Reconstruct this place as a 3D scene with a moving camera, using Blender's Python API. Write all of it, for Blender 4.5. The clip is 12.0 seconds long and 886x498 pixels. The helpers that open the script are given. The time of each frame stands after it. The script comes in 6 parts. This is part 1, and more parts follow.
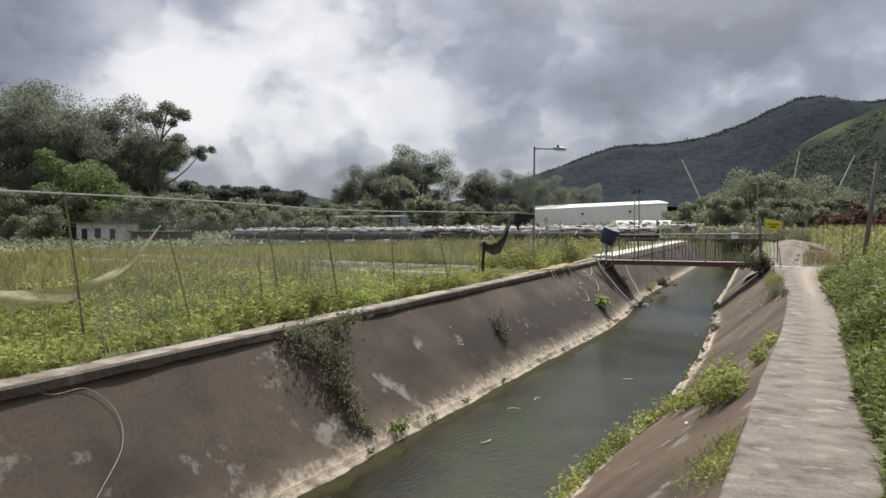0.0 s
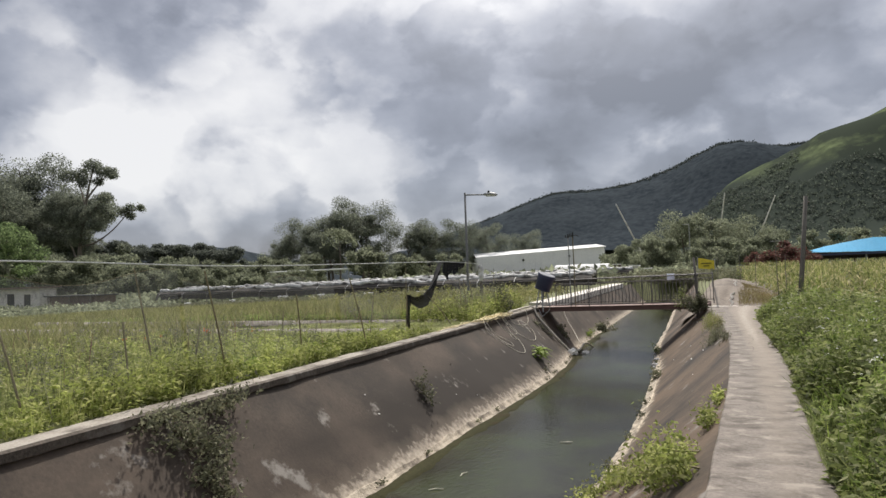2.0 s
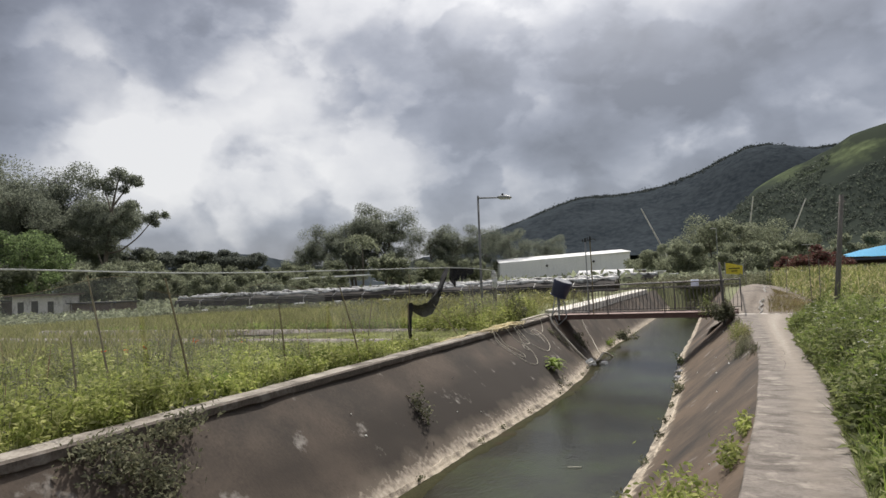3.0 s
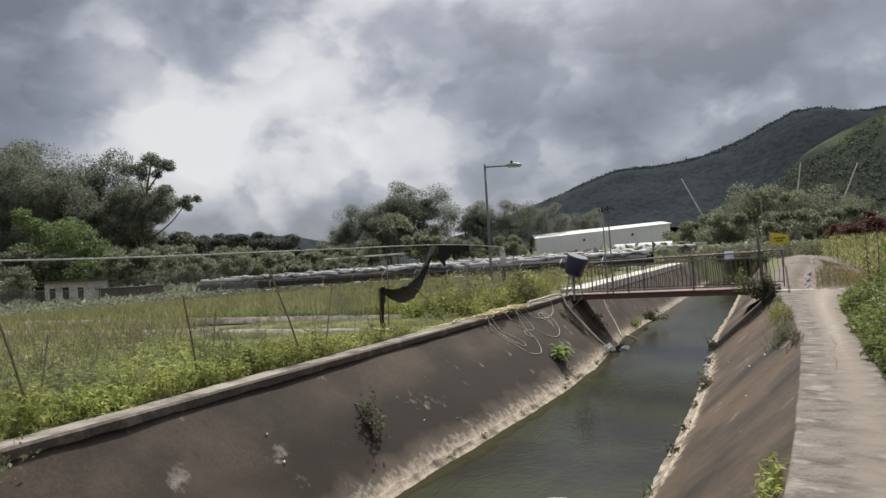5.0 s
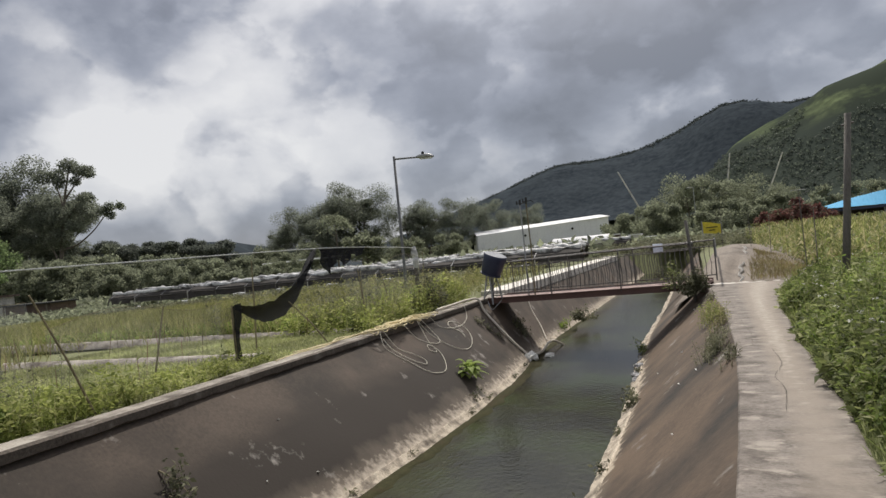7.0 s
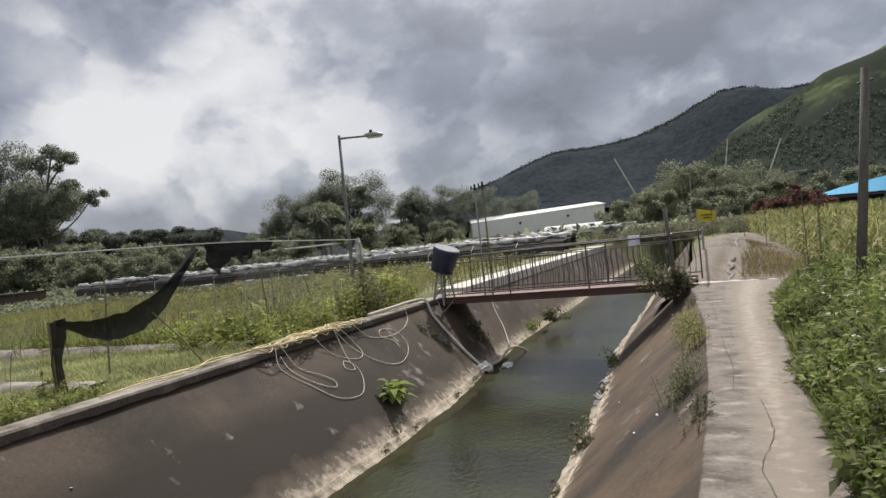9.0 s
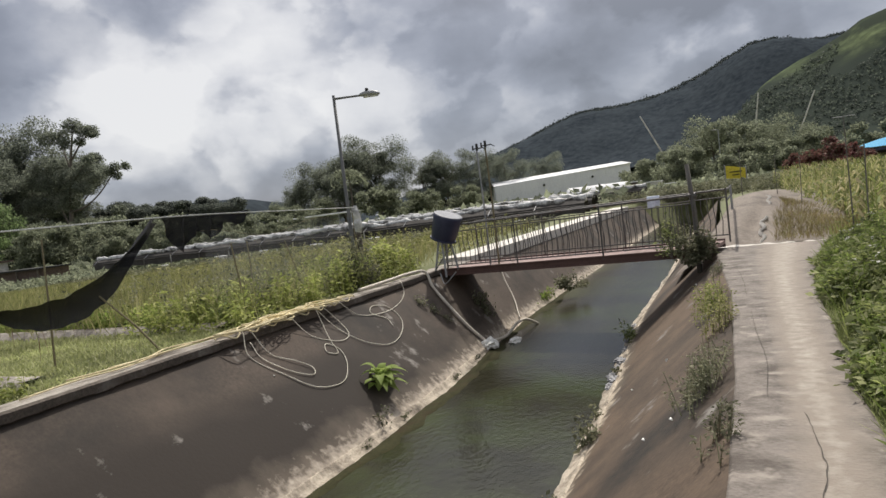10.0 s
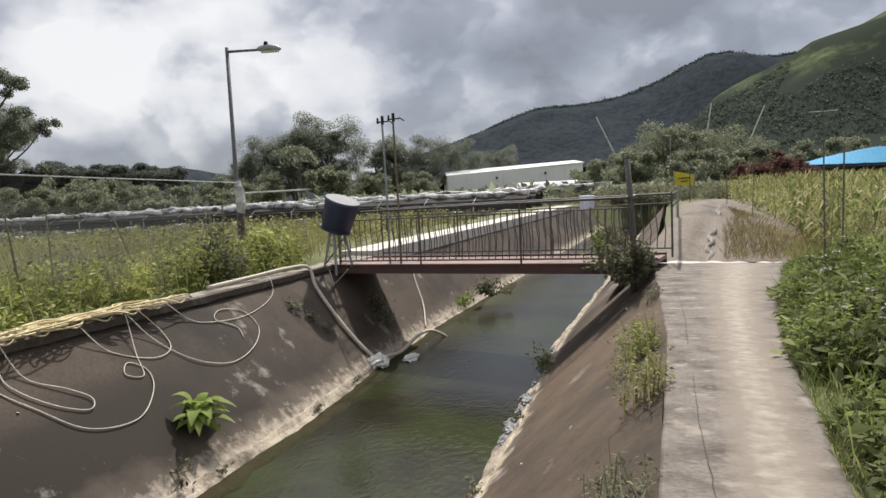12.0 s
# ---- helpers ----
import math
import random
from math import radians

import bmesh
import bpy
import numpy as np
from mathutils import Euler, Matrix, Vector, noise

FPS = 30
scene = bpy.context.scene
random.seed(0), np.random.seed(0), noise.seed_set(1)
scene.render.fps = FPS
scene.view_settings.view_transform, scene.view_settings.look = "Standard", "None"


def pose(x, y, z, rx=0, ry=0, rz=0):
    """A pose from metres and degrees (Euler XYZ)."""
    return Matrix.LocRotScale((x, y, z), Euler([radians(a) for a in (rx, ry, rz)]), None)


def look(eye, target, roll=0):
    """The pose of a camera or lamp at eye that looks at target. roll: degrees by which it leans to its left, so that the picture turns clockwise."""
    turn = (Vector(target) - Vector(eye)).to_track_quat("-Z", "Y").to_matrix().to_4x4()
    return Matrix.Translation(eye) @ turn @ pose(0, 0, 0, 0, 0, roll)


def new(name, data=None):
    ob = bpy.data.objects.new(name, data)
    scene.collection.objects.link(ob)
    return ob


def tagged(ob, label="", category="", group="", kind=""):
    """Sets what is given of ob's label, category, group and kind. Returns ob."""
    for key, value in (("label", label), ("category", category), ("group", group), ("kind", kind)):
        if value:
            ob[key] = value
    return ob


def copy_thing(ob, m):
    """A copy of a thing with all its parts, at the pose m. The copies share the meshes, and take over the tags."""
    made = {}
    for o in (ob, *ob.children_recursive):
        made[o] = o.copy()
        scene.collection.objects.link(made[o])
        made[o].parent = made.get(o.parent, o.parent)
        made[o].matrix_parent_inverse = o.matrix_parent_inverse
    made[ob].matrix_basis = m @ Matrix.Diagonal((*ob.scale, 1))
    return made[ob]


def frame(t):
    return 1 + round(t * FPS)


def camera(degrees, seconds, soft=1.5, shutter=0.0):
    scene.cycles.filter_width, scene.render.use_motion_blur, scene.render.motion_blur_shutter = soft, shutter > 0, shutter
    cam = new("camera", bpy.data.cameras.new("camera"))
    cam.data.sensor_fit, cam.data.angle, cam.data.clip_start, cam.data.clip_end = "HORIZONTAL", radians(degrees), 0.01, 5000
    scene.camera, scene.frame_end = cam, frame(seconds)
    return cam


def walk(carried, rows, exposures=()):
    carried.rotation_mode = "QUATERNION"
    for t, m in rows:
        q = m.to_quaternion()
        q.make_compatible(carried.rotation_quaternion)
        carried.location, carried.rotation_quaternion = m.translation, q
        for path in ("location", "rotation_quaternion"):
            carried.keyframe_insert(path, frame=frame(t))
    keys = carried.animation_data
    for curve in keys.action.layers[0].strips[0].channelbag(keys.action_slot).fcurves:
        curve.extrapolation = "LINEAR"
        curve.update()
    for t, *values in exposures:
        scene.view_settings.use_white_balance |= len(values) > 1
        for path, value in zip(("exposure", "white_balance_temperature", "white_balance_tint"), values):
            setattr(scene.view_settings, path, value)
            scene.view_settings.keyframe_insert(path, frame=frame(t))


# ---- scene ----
cam = camera(68.1, 12.0)
PATH = [
    (0, (0.406, 3.774, 1.632), (-1.387, 7.346, 1.473), 0.09),
    (0.5, (0.347, 4.031, 1.64), (-1.458, 7.6, 1.59), -0.36),
    (1, (0.305, 4.351, 1.625), (-1.436, 7.948, 1.454), -1.45),
    (1.5, (0.311, 4.785, 1.601), (-1.382, 8.407, 1.483), 0.28),
    (2, (0.337, 5.276, 1.648), (-1.14, 8.991, 1.789), -2.11),
    (2.5, (0.381, 5.821, 1.589), (-1.129, 9.519, 1.794), -2.05),
    (2.7, (0.39, 6.076, 1.653), (-1.216, 9.734, 1.841), -2.16),
    (4.3, (0.483, 8.327, 1.565), (-1.015, 12.032, 1.735), -4.27),
    (4.5, (0.51, 8.624, 1.62), (-0.958, 12.34, 1.793), -5.64),
    (5, (0.572, 9.298, 1.615), (-1.257, 12.855, 1.671), -3.54),
    (5.5, (0.591, 9.939, 1.592), (-1.107, 13.554, 1.8), -4.16),
    (6, (0.605, 10.61, 1.575), (-1.064, 14.243, 1.705), -3.88),
    (6.5, (0.599, 11.292, 1.558), (-1.15, 14.88, 1.819), -4.07),
    (6.7, (0.607, 11.598, 1.593), (-0.961, 15.278, 1.631), -6.37),
    (8.3, (0.82, 14.089, 1.63), (-0.697, 17.79, 1.656), -4.08),
    (8.5, (0.859, 14.409, 1.672), (-0.664, 18.104, 1.824), -4.04),
    (9, (0.918, 15.102, 1.617), (-0.607, 18.8, 1.564), -5.68),
    (9.5, (0.987, 15.861, 1.674), (-0.635, 19.516, 1.599), -6.35),
    (10, (0.93, 16.563, 1.589), (-0.753, 20.183, 1.338), -7.06),
    (10.5, (0.92, 17.293, 1.557), (-0.876, 20.859, 1.304), -6.23),
    (11, (0.957, 18.079, 1.527), (-0.557, 21.77, 1.231), -7.29),
    (11.5, (0.942, 18.751, 1.506), (-0.396, 22.494, 1.063), -5.26),
    (12, (0.893, 19.435, 1.485), (-0.518, 23.161, 1.131), -2.79),
]
EXPOSURES = [(0, 0.44), (1.5, 0.43), (3, 0.32), (5, 0.22), (6.5, 0.23), (8.5, 0.28), (10, 0.32), (11.3, 0.38), (12, 0.46)]
walk(cam, [(t, look(eye, target, roll)) for t, eye, target, roll in PATH], EXPOSURES)

# ---------------------------------------------------------------- world, sun
SUN_AZ, SUN_EL = radians(-8), radians(54)      # azimuth from +y, clockwise
sun_dir = Vector((math.sin(SUN_AZ) * math.cos(SUN_EL), math.cos(SUN_AZ) * math.cos(SUN_EL), math.sin(SUN_EL)))
sun_data = bpy.data.lights.new("sun", "SUN")
sun_data.energy, sun_data.angle, sun_data.color = 3.05, radians(1.5), (1.0, 0.93, 0.84)
new("sun", sun_data).matrix_world = look((0, 0, 60), Vector((0, 0, 60)) - sun_dir)


def make_world():
    world = bpy.data.worlds.new("cloudy_sky")
    scene.world = world
    world.use_nodes = True
    nt = world.node_tree
    N, L = nt.nodes, nt.links
    N.clear()
    out, bg = N.new("ShaderNodeOutputWorld"), N.new("ShaderNodeBackground")
    sky = N.new("ShaderNodeTexSky")
    sky.sky_type, sky.sun_disc = "NISHITA", False
    sky.sun_elevation, sky.sun_rotation = SUN_EL, SUN_AZ
    tc = N.new("ShaderNodeTexCoord")

    def m(op, a, b=None, clamp=False):
        n = N.new("ShaderNodeMath")
        n.operation, n.use_clamp = op, clamp
        for i, v in enumerate((a, b)):
            if v is None:
                continue
            if isinstance(v, (int, float)):
                n.inputs[i].default_value = v
            else:
                L.new(v, n.inputs[i])
        return n.outputs[0]

    # clouds: billows at three sizes, squeezed a little in height
    mp = N.new("ShaderNodeMapping")
    mp.inputs["Scale"].default_value = (1.0, 1.0, 1.45)
    mp.inputs["Location"].default_value = (3.1, 0.7, 1.3)
    L.new(tc.outputs["Generated"], mp.inputs[0])

    def cloud_noise(scale, detail, rough, dist):
        n = N.new("ShaderNodeTexNoise")
        n.inputs["Scale"].default_value, n.inputs["Detail"].default_value = scale, detail
        n.inputs["Roughness"].default_value, n.inputs["Distortion"].default_value = rough, dist
        L.new(mp.outputs[0], n.inputs["Vector"])
        return n.outputs[0]

    def toward(az, el, power):
        """How near a direction lies to one part of the sky."""
        dn = N.new("ShaderNodeVectorMath")
        dn.operation = "DOT_PRODUCT"
        L.new(tc.outputs["Generated"], dn.inputs[0])
        a, e = radians(az), radians(el)
        dn.inputs[1].default_value = (math.sin(a) * math.cos(e), math.cos(a) * math.cos(e), math.sin(e))
        return m("POWER", m("MAXIMUM", dn.outputs["Value"], 0.0), power)

    big = cloud_noise(2.6, 4, 0.5, 0.3)
    fine = cloud_noise(6.5, 12, 0.52, 0.1)
    wisps = cloud_noise(15, 8, 0.5, 0.1)
    soft = m("ADD", m("ADD", m("MULTIPLY", big, 0.78), m("MULTIPLY", fine, 0.80)), m("MULTIPLY", m("SUBTRACT", wisps, 0.5), 0.14))

    def billow(scale, lo, hi, amount):
        """Heaped cloud with a crisp edge on one side."""
        n = N.new("ShaderNodeMapRange")
        n.interpolation_type = "SMOOTHSTEP"
        for key, v in (("From Min", lo), ("From Max", hi), ("To Min", -amount), ("To Max", amount)):
            n.inputs[key].default_value = v
        L.new(cloud_noise(scale, 9, 0.5, 0.15), n.inputs[0])
        return n.outputs[0]

    dens = m("ADD", m("ADD", soft, 0.055), m("ADD", billow(3.3, 0.46, 0.56, 0.085), billow(7.0, 0.47, 0.55, 0.06)))
    # broken bright cloud low on the left, heavy grey banks above it and to the right, brighter again towards the sun
    field = m("SUBTRACT", 1.16, dens)
    for az, el, power, amount in ((-43, 12.5, 70, 0.34), (-50, 9.5, 160, 0.20), (-36, 15.5, 200, 0.16), (-31, 9, 160, 0.07), (-26, 22, 60, 0.16),
                                  (-6, 26, 60, 0.16), (-5, 9.3, 420, 0.30), (-21, 10.5, 130, -0.16), (-34, 8.5, 300, 0.12), (10, 13, 90, 0.08), (-18, 8, 900, 0.10), (172, 40, 2.5, 0.30),
                                  (-48, 25, 220, -0.42), (-61, 13, 300, -0.24), (-36, 9, 420, 0.12), (-13, 14, 110, -0.16), (-3, 15.5, 110, -0.13), (-5, 6, 60, -0.05), (-41, 5, 500, -0.14), (-46, 16.5, 1500, -0.12)):
        field = m("ADD", field, m("MULTIPLY", toward(az, el, power), amount))
    light = m("MAXIMUM", m("MINIMUM", field, 1.0), 0.0)
    ramp = N.new("ShaderNodeValToRGB")
    els = ramp.color_ramp.elements
    els[0].position, els[0].color = 0.08, (0.165, 0.173, 0.204, 1)
    els[1].position, els[1].color = 0.86, (0.76, 0.752, 0.752, 1)
    for pos, col in ((0.31, (0.25, 0.264, 0.312, 1)), (0.43, (0.335, 0.35, 0.402, 1)), (0.54, (0.455, 0.463, 0.502, 1)), (0.66, (0.62, 0.62, 0.642, 1))):
        e = els.new(pos)
        e.color = col
    L.new(light, ramp.inputs[0])
    # clear sky shows faintly through
    scale = N.new("ShaderNodeVectorMath")
    scale.operation = "SCALE"
    scale.inputs["Scale"].default_value = 0.10
    L.new(sky.outputs[0], scale.inputs[0])
    mix = N.new("ShaderNodeMix")
    mix.data_type = "RGBA"
    mix.inputs["Factor"].default_value = 0.9
    L.new(scale.outputs[0], mix.inputs["A"]), L.new(ramp.outputs[0], mix.inputs["B"])
    # the veiled sun brightens the cloud round it
    halo = N.new("ShaderNodeVectorMath")
    halo.operation = "MULTIPLY_ADD"
    glow = N.new("ShaderNodeCombineXYZ")
    for k in range(3):
        L.new(toward(-8, 54, 18), glow.inputs[k])
    L.new(glow.outputs[0], halo.inputs[0])
    halo.inputs[1].default_value = (4.0, 3.9, 3.75)
    L.new(mix.outputs["Result"], halo.inputs[2])
    L.new(halo.outputs[0], bg.inputs["Color"])
    bg.inputs["Strength"].default_value = 0.9
    L.new(bg.outputs[0], out.inputs[0])


make_world()


# ---------------------------------------------------------------- materials
def material(name, dark, light, scale=3.0, detail=6, rough=0.85, bump=0.3, bump_scale=30, fine=0.35, metal=0.0,
             stain=None, stain_scale=0.6, stain_at=(0.52, 0.68), island=0.0, spec=0.4, stretch=(1, 1, 1), obj_random=0.0, spots=None, silt=None, silt_noise=0.2, damp=None):
    """A surface with mottling at two scales, stains and fine relief, in world metres."""
    ma = bpy.data.materials.new(name)
    ma.use_nodes = True
    nt = ma.node_tree
    N, L = nt.nodes, nt.links
    bsdf = N["Principled BSDF"]
    geo = N.new("ShaderNodeNewGeometry")
    mp = N.new("ShaderNodeMapping")
    mp.inputs["Scale"].default_value = stretch
    L.new(geo.outputs["Position"], mp.inputs[0])

    def noise_at(s, d, r=0.6):
        n = N.new("ShaderNodeTexNoise")
        n.inputs["Scale"].default_value, n.inputs["Detail"].default_value, n.inputs["Roughness"].default_value = s, d, r
        L.new(mp.outputs[0], n.inputs["Vector"])
        return n.outputs[0]

    def mixed(f, a, b):
        n = N.new("ShaderNodeMix")
        n.data_type = "RGBA"
        for key, v in (("Factor", f), ("A", a), ("B", b)):
            if isinstance(v, (int, float)):
                n.inputs[key].default_value = v
            elif isinstance(v, tuple):
                n.inputs[key].default_value = (*v, 1)
            else:
                L.new(v, n.inputs[key])
        return n.outputs["Result"]

    def spread(v, lo, hi):
        n = N.new("ShaderNodeMapRange")
        n.inputs["From Min"].default_value, n.inputs["From Max"].default_value = lo, hi
        L.new(v, n.inputs[0])
        return n.outputs[0]

    col = mixed(spread(noise_at(scale, detail), 0.33, 0.67), dark, light)
    grain = noise_at(bump_scale, 5)
    if fine:
        col = mixed(spread(grain, 0.35, 0.75), col, tuple(min(1, c * (1 + fine)) for c in light))
    if stain:
        col = mixed(spread(noise_at(stain_scale, 7, 0.65), *stain_at), col, stain)
    if damp:
        da = N.new("ShaderNodeAttribute")
        da.attribute_name = "damp"
        col = mixed(da.outputs["Fac"], col, damp)
    if spots:
        col = mixed(spread(noise_at(spots[1], 6, 0.62), *spots[2]), col, spots[0])
    if silt:
        at = N.new("ShaderNodeAttribute")
        at.attribute_name = "down"
        for (lo, hi), sc, colour in silt:
            add = N.new("ShaderNodeMath")
            add.operation = "ADD"
            L.new(at.outputs["Fac"], add.inputs[0])
            sm = N.new("ShaderNodeMath")
            sm.operation = "MULTIPLY"
            sm.inputs[1].default_value = silt_noise
            L.new(spread(noise_at(sc, 6, 0.55), 0.2, 0.8), sm.inputs[0]), L.new(sm.outputs[0], add.inputs[1])
            col = mixed(spread(add.outputs[0], lo, hi), col, colour)
    if island or obj_random:
        hs = N.new("ShaderNodeHueSaturation")
        src = geo.outputs["Random Per Island"]
        if obj_random:
            src = N.new("ShaderNodeObjectInfo").outputs["Random"]
        amount = island or obj_random
        L.new(spread(src, 0, 1), hs.inputs["Value"])
        hs.inputs["Value"].links[0].from_node.inputs["To Min"].default_value = 1 - amount
        hs.inputs["Value"].links[0].from_node.inputs["To Max"].default_value = 1 + amount
        L.new(col, hs.inputs["Color"])
        col = hs.outputs[0]
    L.new(col, bsdf.inputs["Base Color"])
    bsdf.inputs["Roughness"].default_value, bsdf.inputs["Metallic"].default_value = rough, metal
    bsdf.inputs["Specular IOR Level"].default_value = spec
    if bump:
        b = N.new("ShaderNodeBump")
        b.inputs["Strength"].default_value, b.inputs["Distance"].default_value = bump, 0.02
        L.new(grain, b.inputs["Height"]), L.new(b.outputs[0], bsdf.inputs["Normal"])
    return ma


def wood_shade_below(ma, z0, z1, colour):
    """Forest colour, with cloud shade in it, on the lower part of a hill, ragged at its upper rim."""
    nt = ma.node_tree
    N, L = nt.nodes, nt.links
    bsdf = N["Principled BSDF"]
    old = bsdf.inputs["Base Color"].links[0].from_socket
    geo, sep, noi = N.new("ShaderNodeNewGeometry"), N.new("ShaderNodeSeparateXYZ"), N.new("ShaderNodeTexNoise")
    noi.inputs["Scale"].default_value, noi.inputs["Detail"].default_value = 0.02, 8
    L.new(geo.outputs["Position"], sep.inputs[0]), L.new(geo.outputs["Position"], noi.inputs["Vector"])
    wob = N.new("ShaderNodeMath")
    wob.operation = "MULTIPLY_ADD"
    wob.inputs[1].default_value = 70
    L.new(noi.outputs[0], wob.inputs[0]), L.new(sep.outputs[2], wob.inputs[2])
    mr = N.new("ShaderNodeMapRange")
    mr.inputs["From Min"].default_value, mr.inputs["From Max"].default_value = z0 + 35, z1 + 35
    L.new(wob.outputs[0], mr.inputs[0])
    mix = N.new("ShaderNodeMix")
    mix.data_type = "RGBA"
    mix.inputs["A"].default_value = (*colour, 1)
    L.new(mr.outputs[0], mix.inputs["Factor"]), L.new(old, mix.inputs["B"]), L.new(mix.outputs["Result"], bsdf.inputs["Base Color"])


def leaf_material(name, colours, through_light=0.35, rough=0.65):
    """Leaves: a colour for each leaf out of a range, and some light passing through."""
    ma = bpy.data.materials.new(name)
    ma.use_nodes = True
    nt = ma.node_tree
    N, L = nt.nodes, nt.links
    bsdf, out = N["Principled BSDF"], N["Material Output"]
    geo = N.new("ShaderNodeNewGeometry")
    ramp = N.new("ShaderNodeValToRGB")
    els = ramp.color_ramp.elements
    els[0].color, els[1].color = (*colours[0], 1), (*colours[-1], 1)
    for i, c in enumerate(colours[1:-1]):
        els.new((i + 1) / (len(colours) - 1)).color = (*c, 1)
    L.new(geo.outputs["Random Per Island"], ramp.inputs[0])
    noi = N.new("ShaderNodeTexNoise")
    noi.inputs["Scale"].default_value, noi.inputs["Detail"].default_value = 0.9, 5
    L.new(geo.outputs["Position"], noi.inputs["Vector"])
    hs = N.new("ShaderNodeHueSaturation")
    mr = N.new("ShaderNodeMapRange")
    for key, v in (("From Min", 0.3), ("From Max", 0.7), ("To Min", 0.55), ("To Max", 1.5)):
        mr.inputs[key].default_value = v
    L.new(noi.outputs[0], mr.inputs[0]), L.new(mr.outputs[0], hs.inputs["Value"])
    L.new(ramp.outputs[0], hs.inputs["Color"]), L.new(hs.outputs[0], bsdf.inputs["Base Color"])
    bsdf.inputs["Roughness"].default_value, bsdf.inputs["Specular IOR Level"].default_value = rough, 0.15
    tr = N.new("ShaderNodeBsdfTranslucent")
    L.new(hs.outputs[0], tr.inputs[0])
    mix = N.new("ShaderNodeMixShader")
    mix.inputs[0].default_value = through_light
    L.new(bsdf.outputs[0], mix.inputs[1]), L.new(tr.outputs[0], mix.inputs[2]), L.new(mix.outputs[0], out.inputs[0])
    return ma


def water_material():
    ma = material("water", (0.016, 0.016, 0.009), (0.036, 0.034, 0.019), scale=0.5, rough=0.14, bump=0, fine=0,
                  stain=(0.036, 0.046, 0.016), stain_scale=0.5, stain_at=(0.46, 0.66), spec=0.2)
    nt = ma.node_tree
    N, L = nt.nodes, nt.links
    geo = N.new("ShaderNodeNewGeometry")
    mp = N.new("ShaderNodeMapping")
    mp.inputs["Scale"].default_value = (1.6, 1.0, 1)
    n1 = N.new("ShaderNodeTexNoise")
    n1.inputs["Scale"].default_value, n1.inputs["Detail"].default_value = 8, 5
    L.new(geo.outputs["Position"], mp.inputs[0]), L.new(mp.outputs[0], n1.inputs["Vector"])
    b = N.new("ShaderNodeBump")
    b.inputs["Strength"].default_value, b.inputs["Distance"].default_value = 0.24, 0.03
    L.new(n1.outputs[0], b.inputs["Height"]), L.new(b.outputs[0], N["Principled BSDF"].inputs["Normal"])
    return ma


def mesh_cloth_material(name, col, openness):
    """Woven net: the threads are opaque, the gaps let light through."""
    ma = material(name, col, tuple(c * 1.6 for c in col), scale=6, bump=0.2, bump_scale=80, rough=0.8)
    nt = ma.node_tree
    N, L = nt.nodes, nt.links
    out, bsdf = N["Material Output"], N["Principled BSDF"]
    tr = N.new("ShaderNodeBsdfTransparent")
    mix = N.new("ShaderNodeMixShader")
    mix.inputs[0].default_value = openness
    L.new(bsdf.outputs[0], mix.inputs[1]), L.new(tr.outputs[0], mix.inputs[2]), L.new(mix.outputs[0], out.inputs[0])
    return ma


M = {}
SLOPE = dict(scale=0.8, detail=10, bump=0.16, bump_scale=22, fine=0.10, stain=(0.024, 0.020, 0.016), stain_scale=0.42, stain_at=(0.44, 0.66),
             spots=((0.23, 0.212, 0.19), 1.5, (0.615, 0.69)))
M["coping_face"] = material("dark_coping_edge", (0.045, 0.036, 0.028), (0.10, 0.082, 0.066), scale=3, detail=9, bump=0.5, bump_scale=30,
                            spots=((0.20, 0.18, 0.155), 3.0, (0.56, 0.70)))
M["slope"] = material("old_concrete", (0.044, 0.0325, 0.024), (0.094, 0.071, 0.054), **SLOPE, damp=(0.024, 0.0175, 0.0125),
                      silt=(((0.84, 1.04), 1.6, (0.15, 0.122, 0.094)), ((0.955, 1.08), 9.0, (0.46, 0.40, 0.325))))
# Same concrete on the right bank, its stronger warm light put into the colour.
M["slope_near"] = material("old_concrete_near_lit", (0.063, 0.0425, 0.028), (0.13, 0.091, 0.061), **SLOPE,
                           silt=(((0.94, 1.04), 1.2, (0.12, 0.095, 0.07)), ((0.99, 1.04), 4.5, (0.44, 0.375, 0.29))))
M["coping"] = material("coping_concrete", (0.16, 0.138, 0.115), (0.34, 0.31, 0.27), scale=2.2, detail=8, bump=0.5, bump_scale=45,
                       stain=(0.075, 0.06, 0.048), stain_scale=1.7, stain_at=(0.45, 0.66))
M["path"] = material("path_concrete", (0.10, 0.085, 0.073), (0.215, 0.188, 0.164), scale=5.5, detail=10, bump=0.55, bump_scale=36, fine=0.22,
                     stain=(0.085, 0.07, 0.058), stain_scale=2.8, stain_at=(0.46, 0.64), stretch=(0.8, 1.15, 1), spots=((0.31, 0.275, 0.235), 3.6, (0.55, 0.65)),
                     silt_noise=0.32,
                     silt=(((0.50, 0.88), 4.0, (0.25, 0.213, 0.176)), ((0.86, 1.06), 9.0, (0.40, 0.36, 0.305))))
M["pale"] = material("pale_concrete", (0.42, 0.39, 0.35), (0.6, 0.57, 0.52), scale=1.5, bump=0.3, bump_scale=30)
M["silt"] = material("dry_silt", (0.27, 0.225, 0.17), (0.50, 0.435, 0.345), scale=5, bump=0.8, bump_scale=30, fine=0.25,
                     stain=(0.10, 0.08, 0.06), stain_scale=2.6, stain_at=(0.45, 0.66))
M["ground"] = material("field_soil", (0.075, 0.085, 0.036), (0.15, 0.16, 0.065), scale=0.6, bump=0.6, bump_scale=12,
                       stain=(0.13, 0.15, 0.055), stain_scale=0.12)
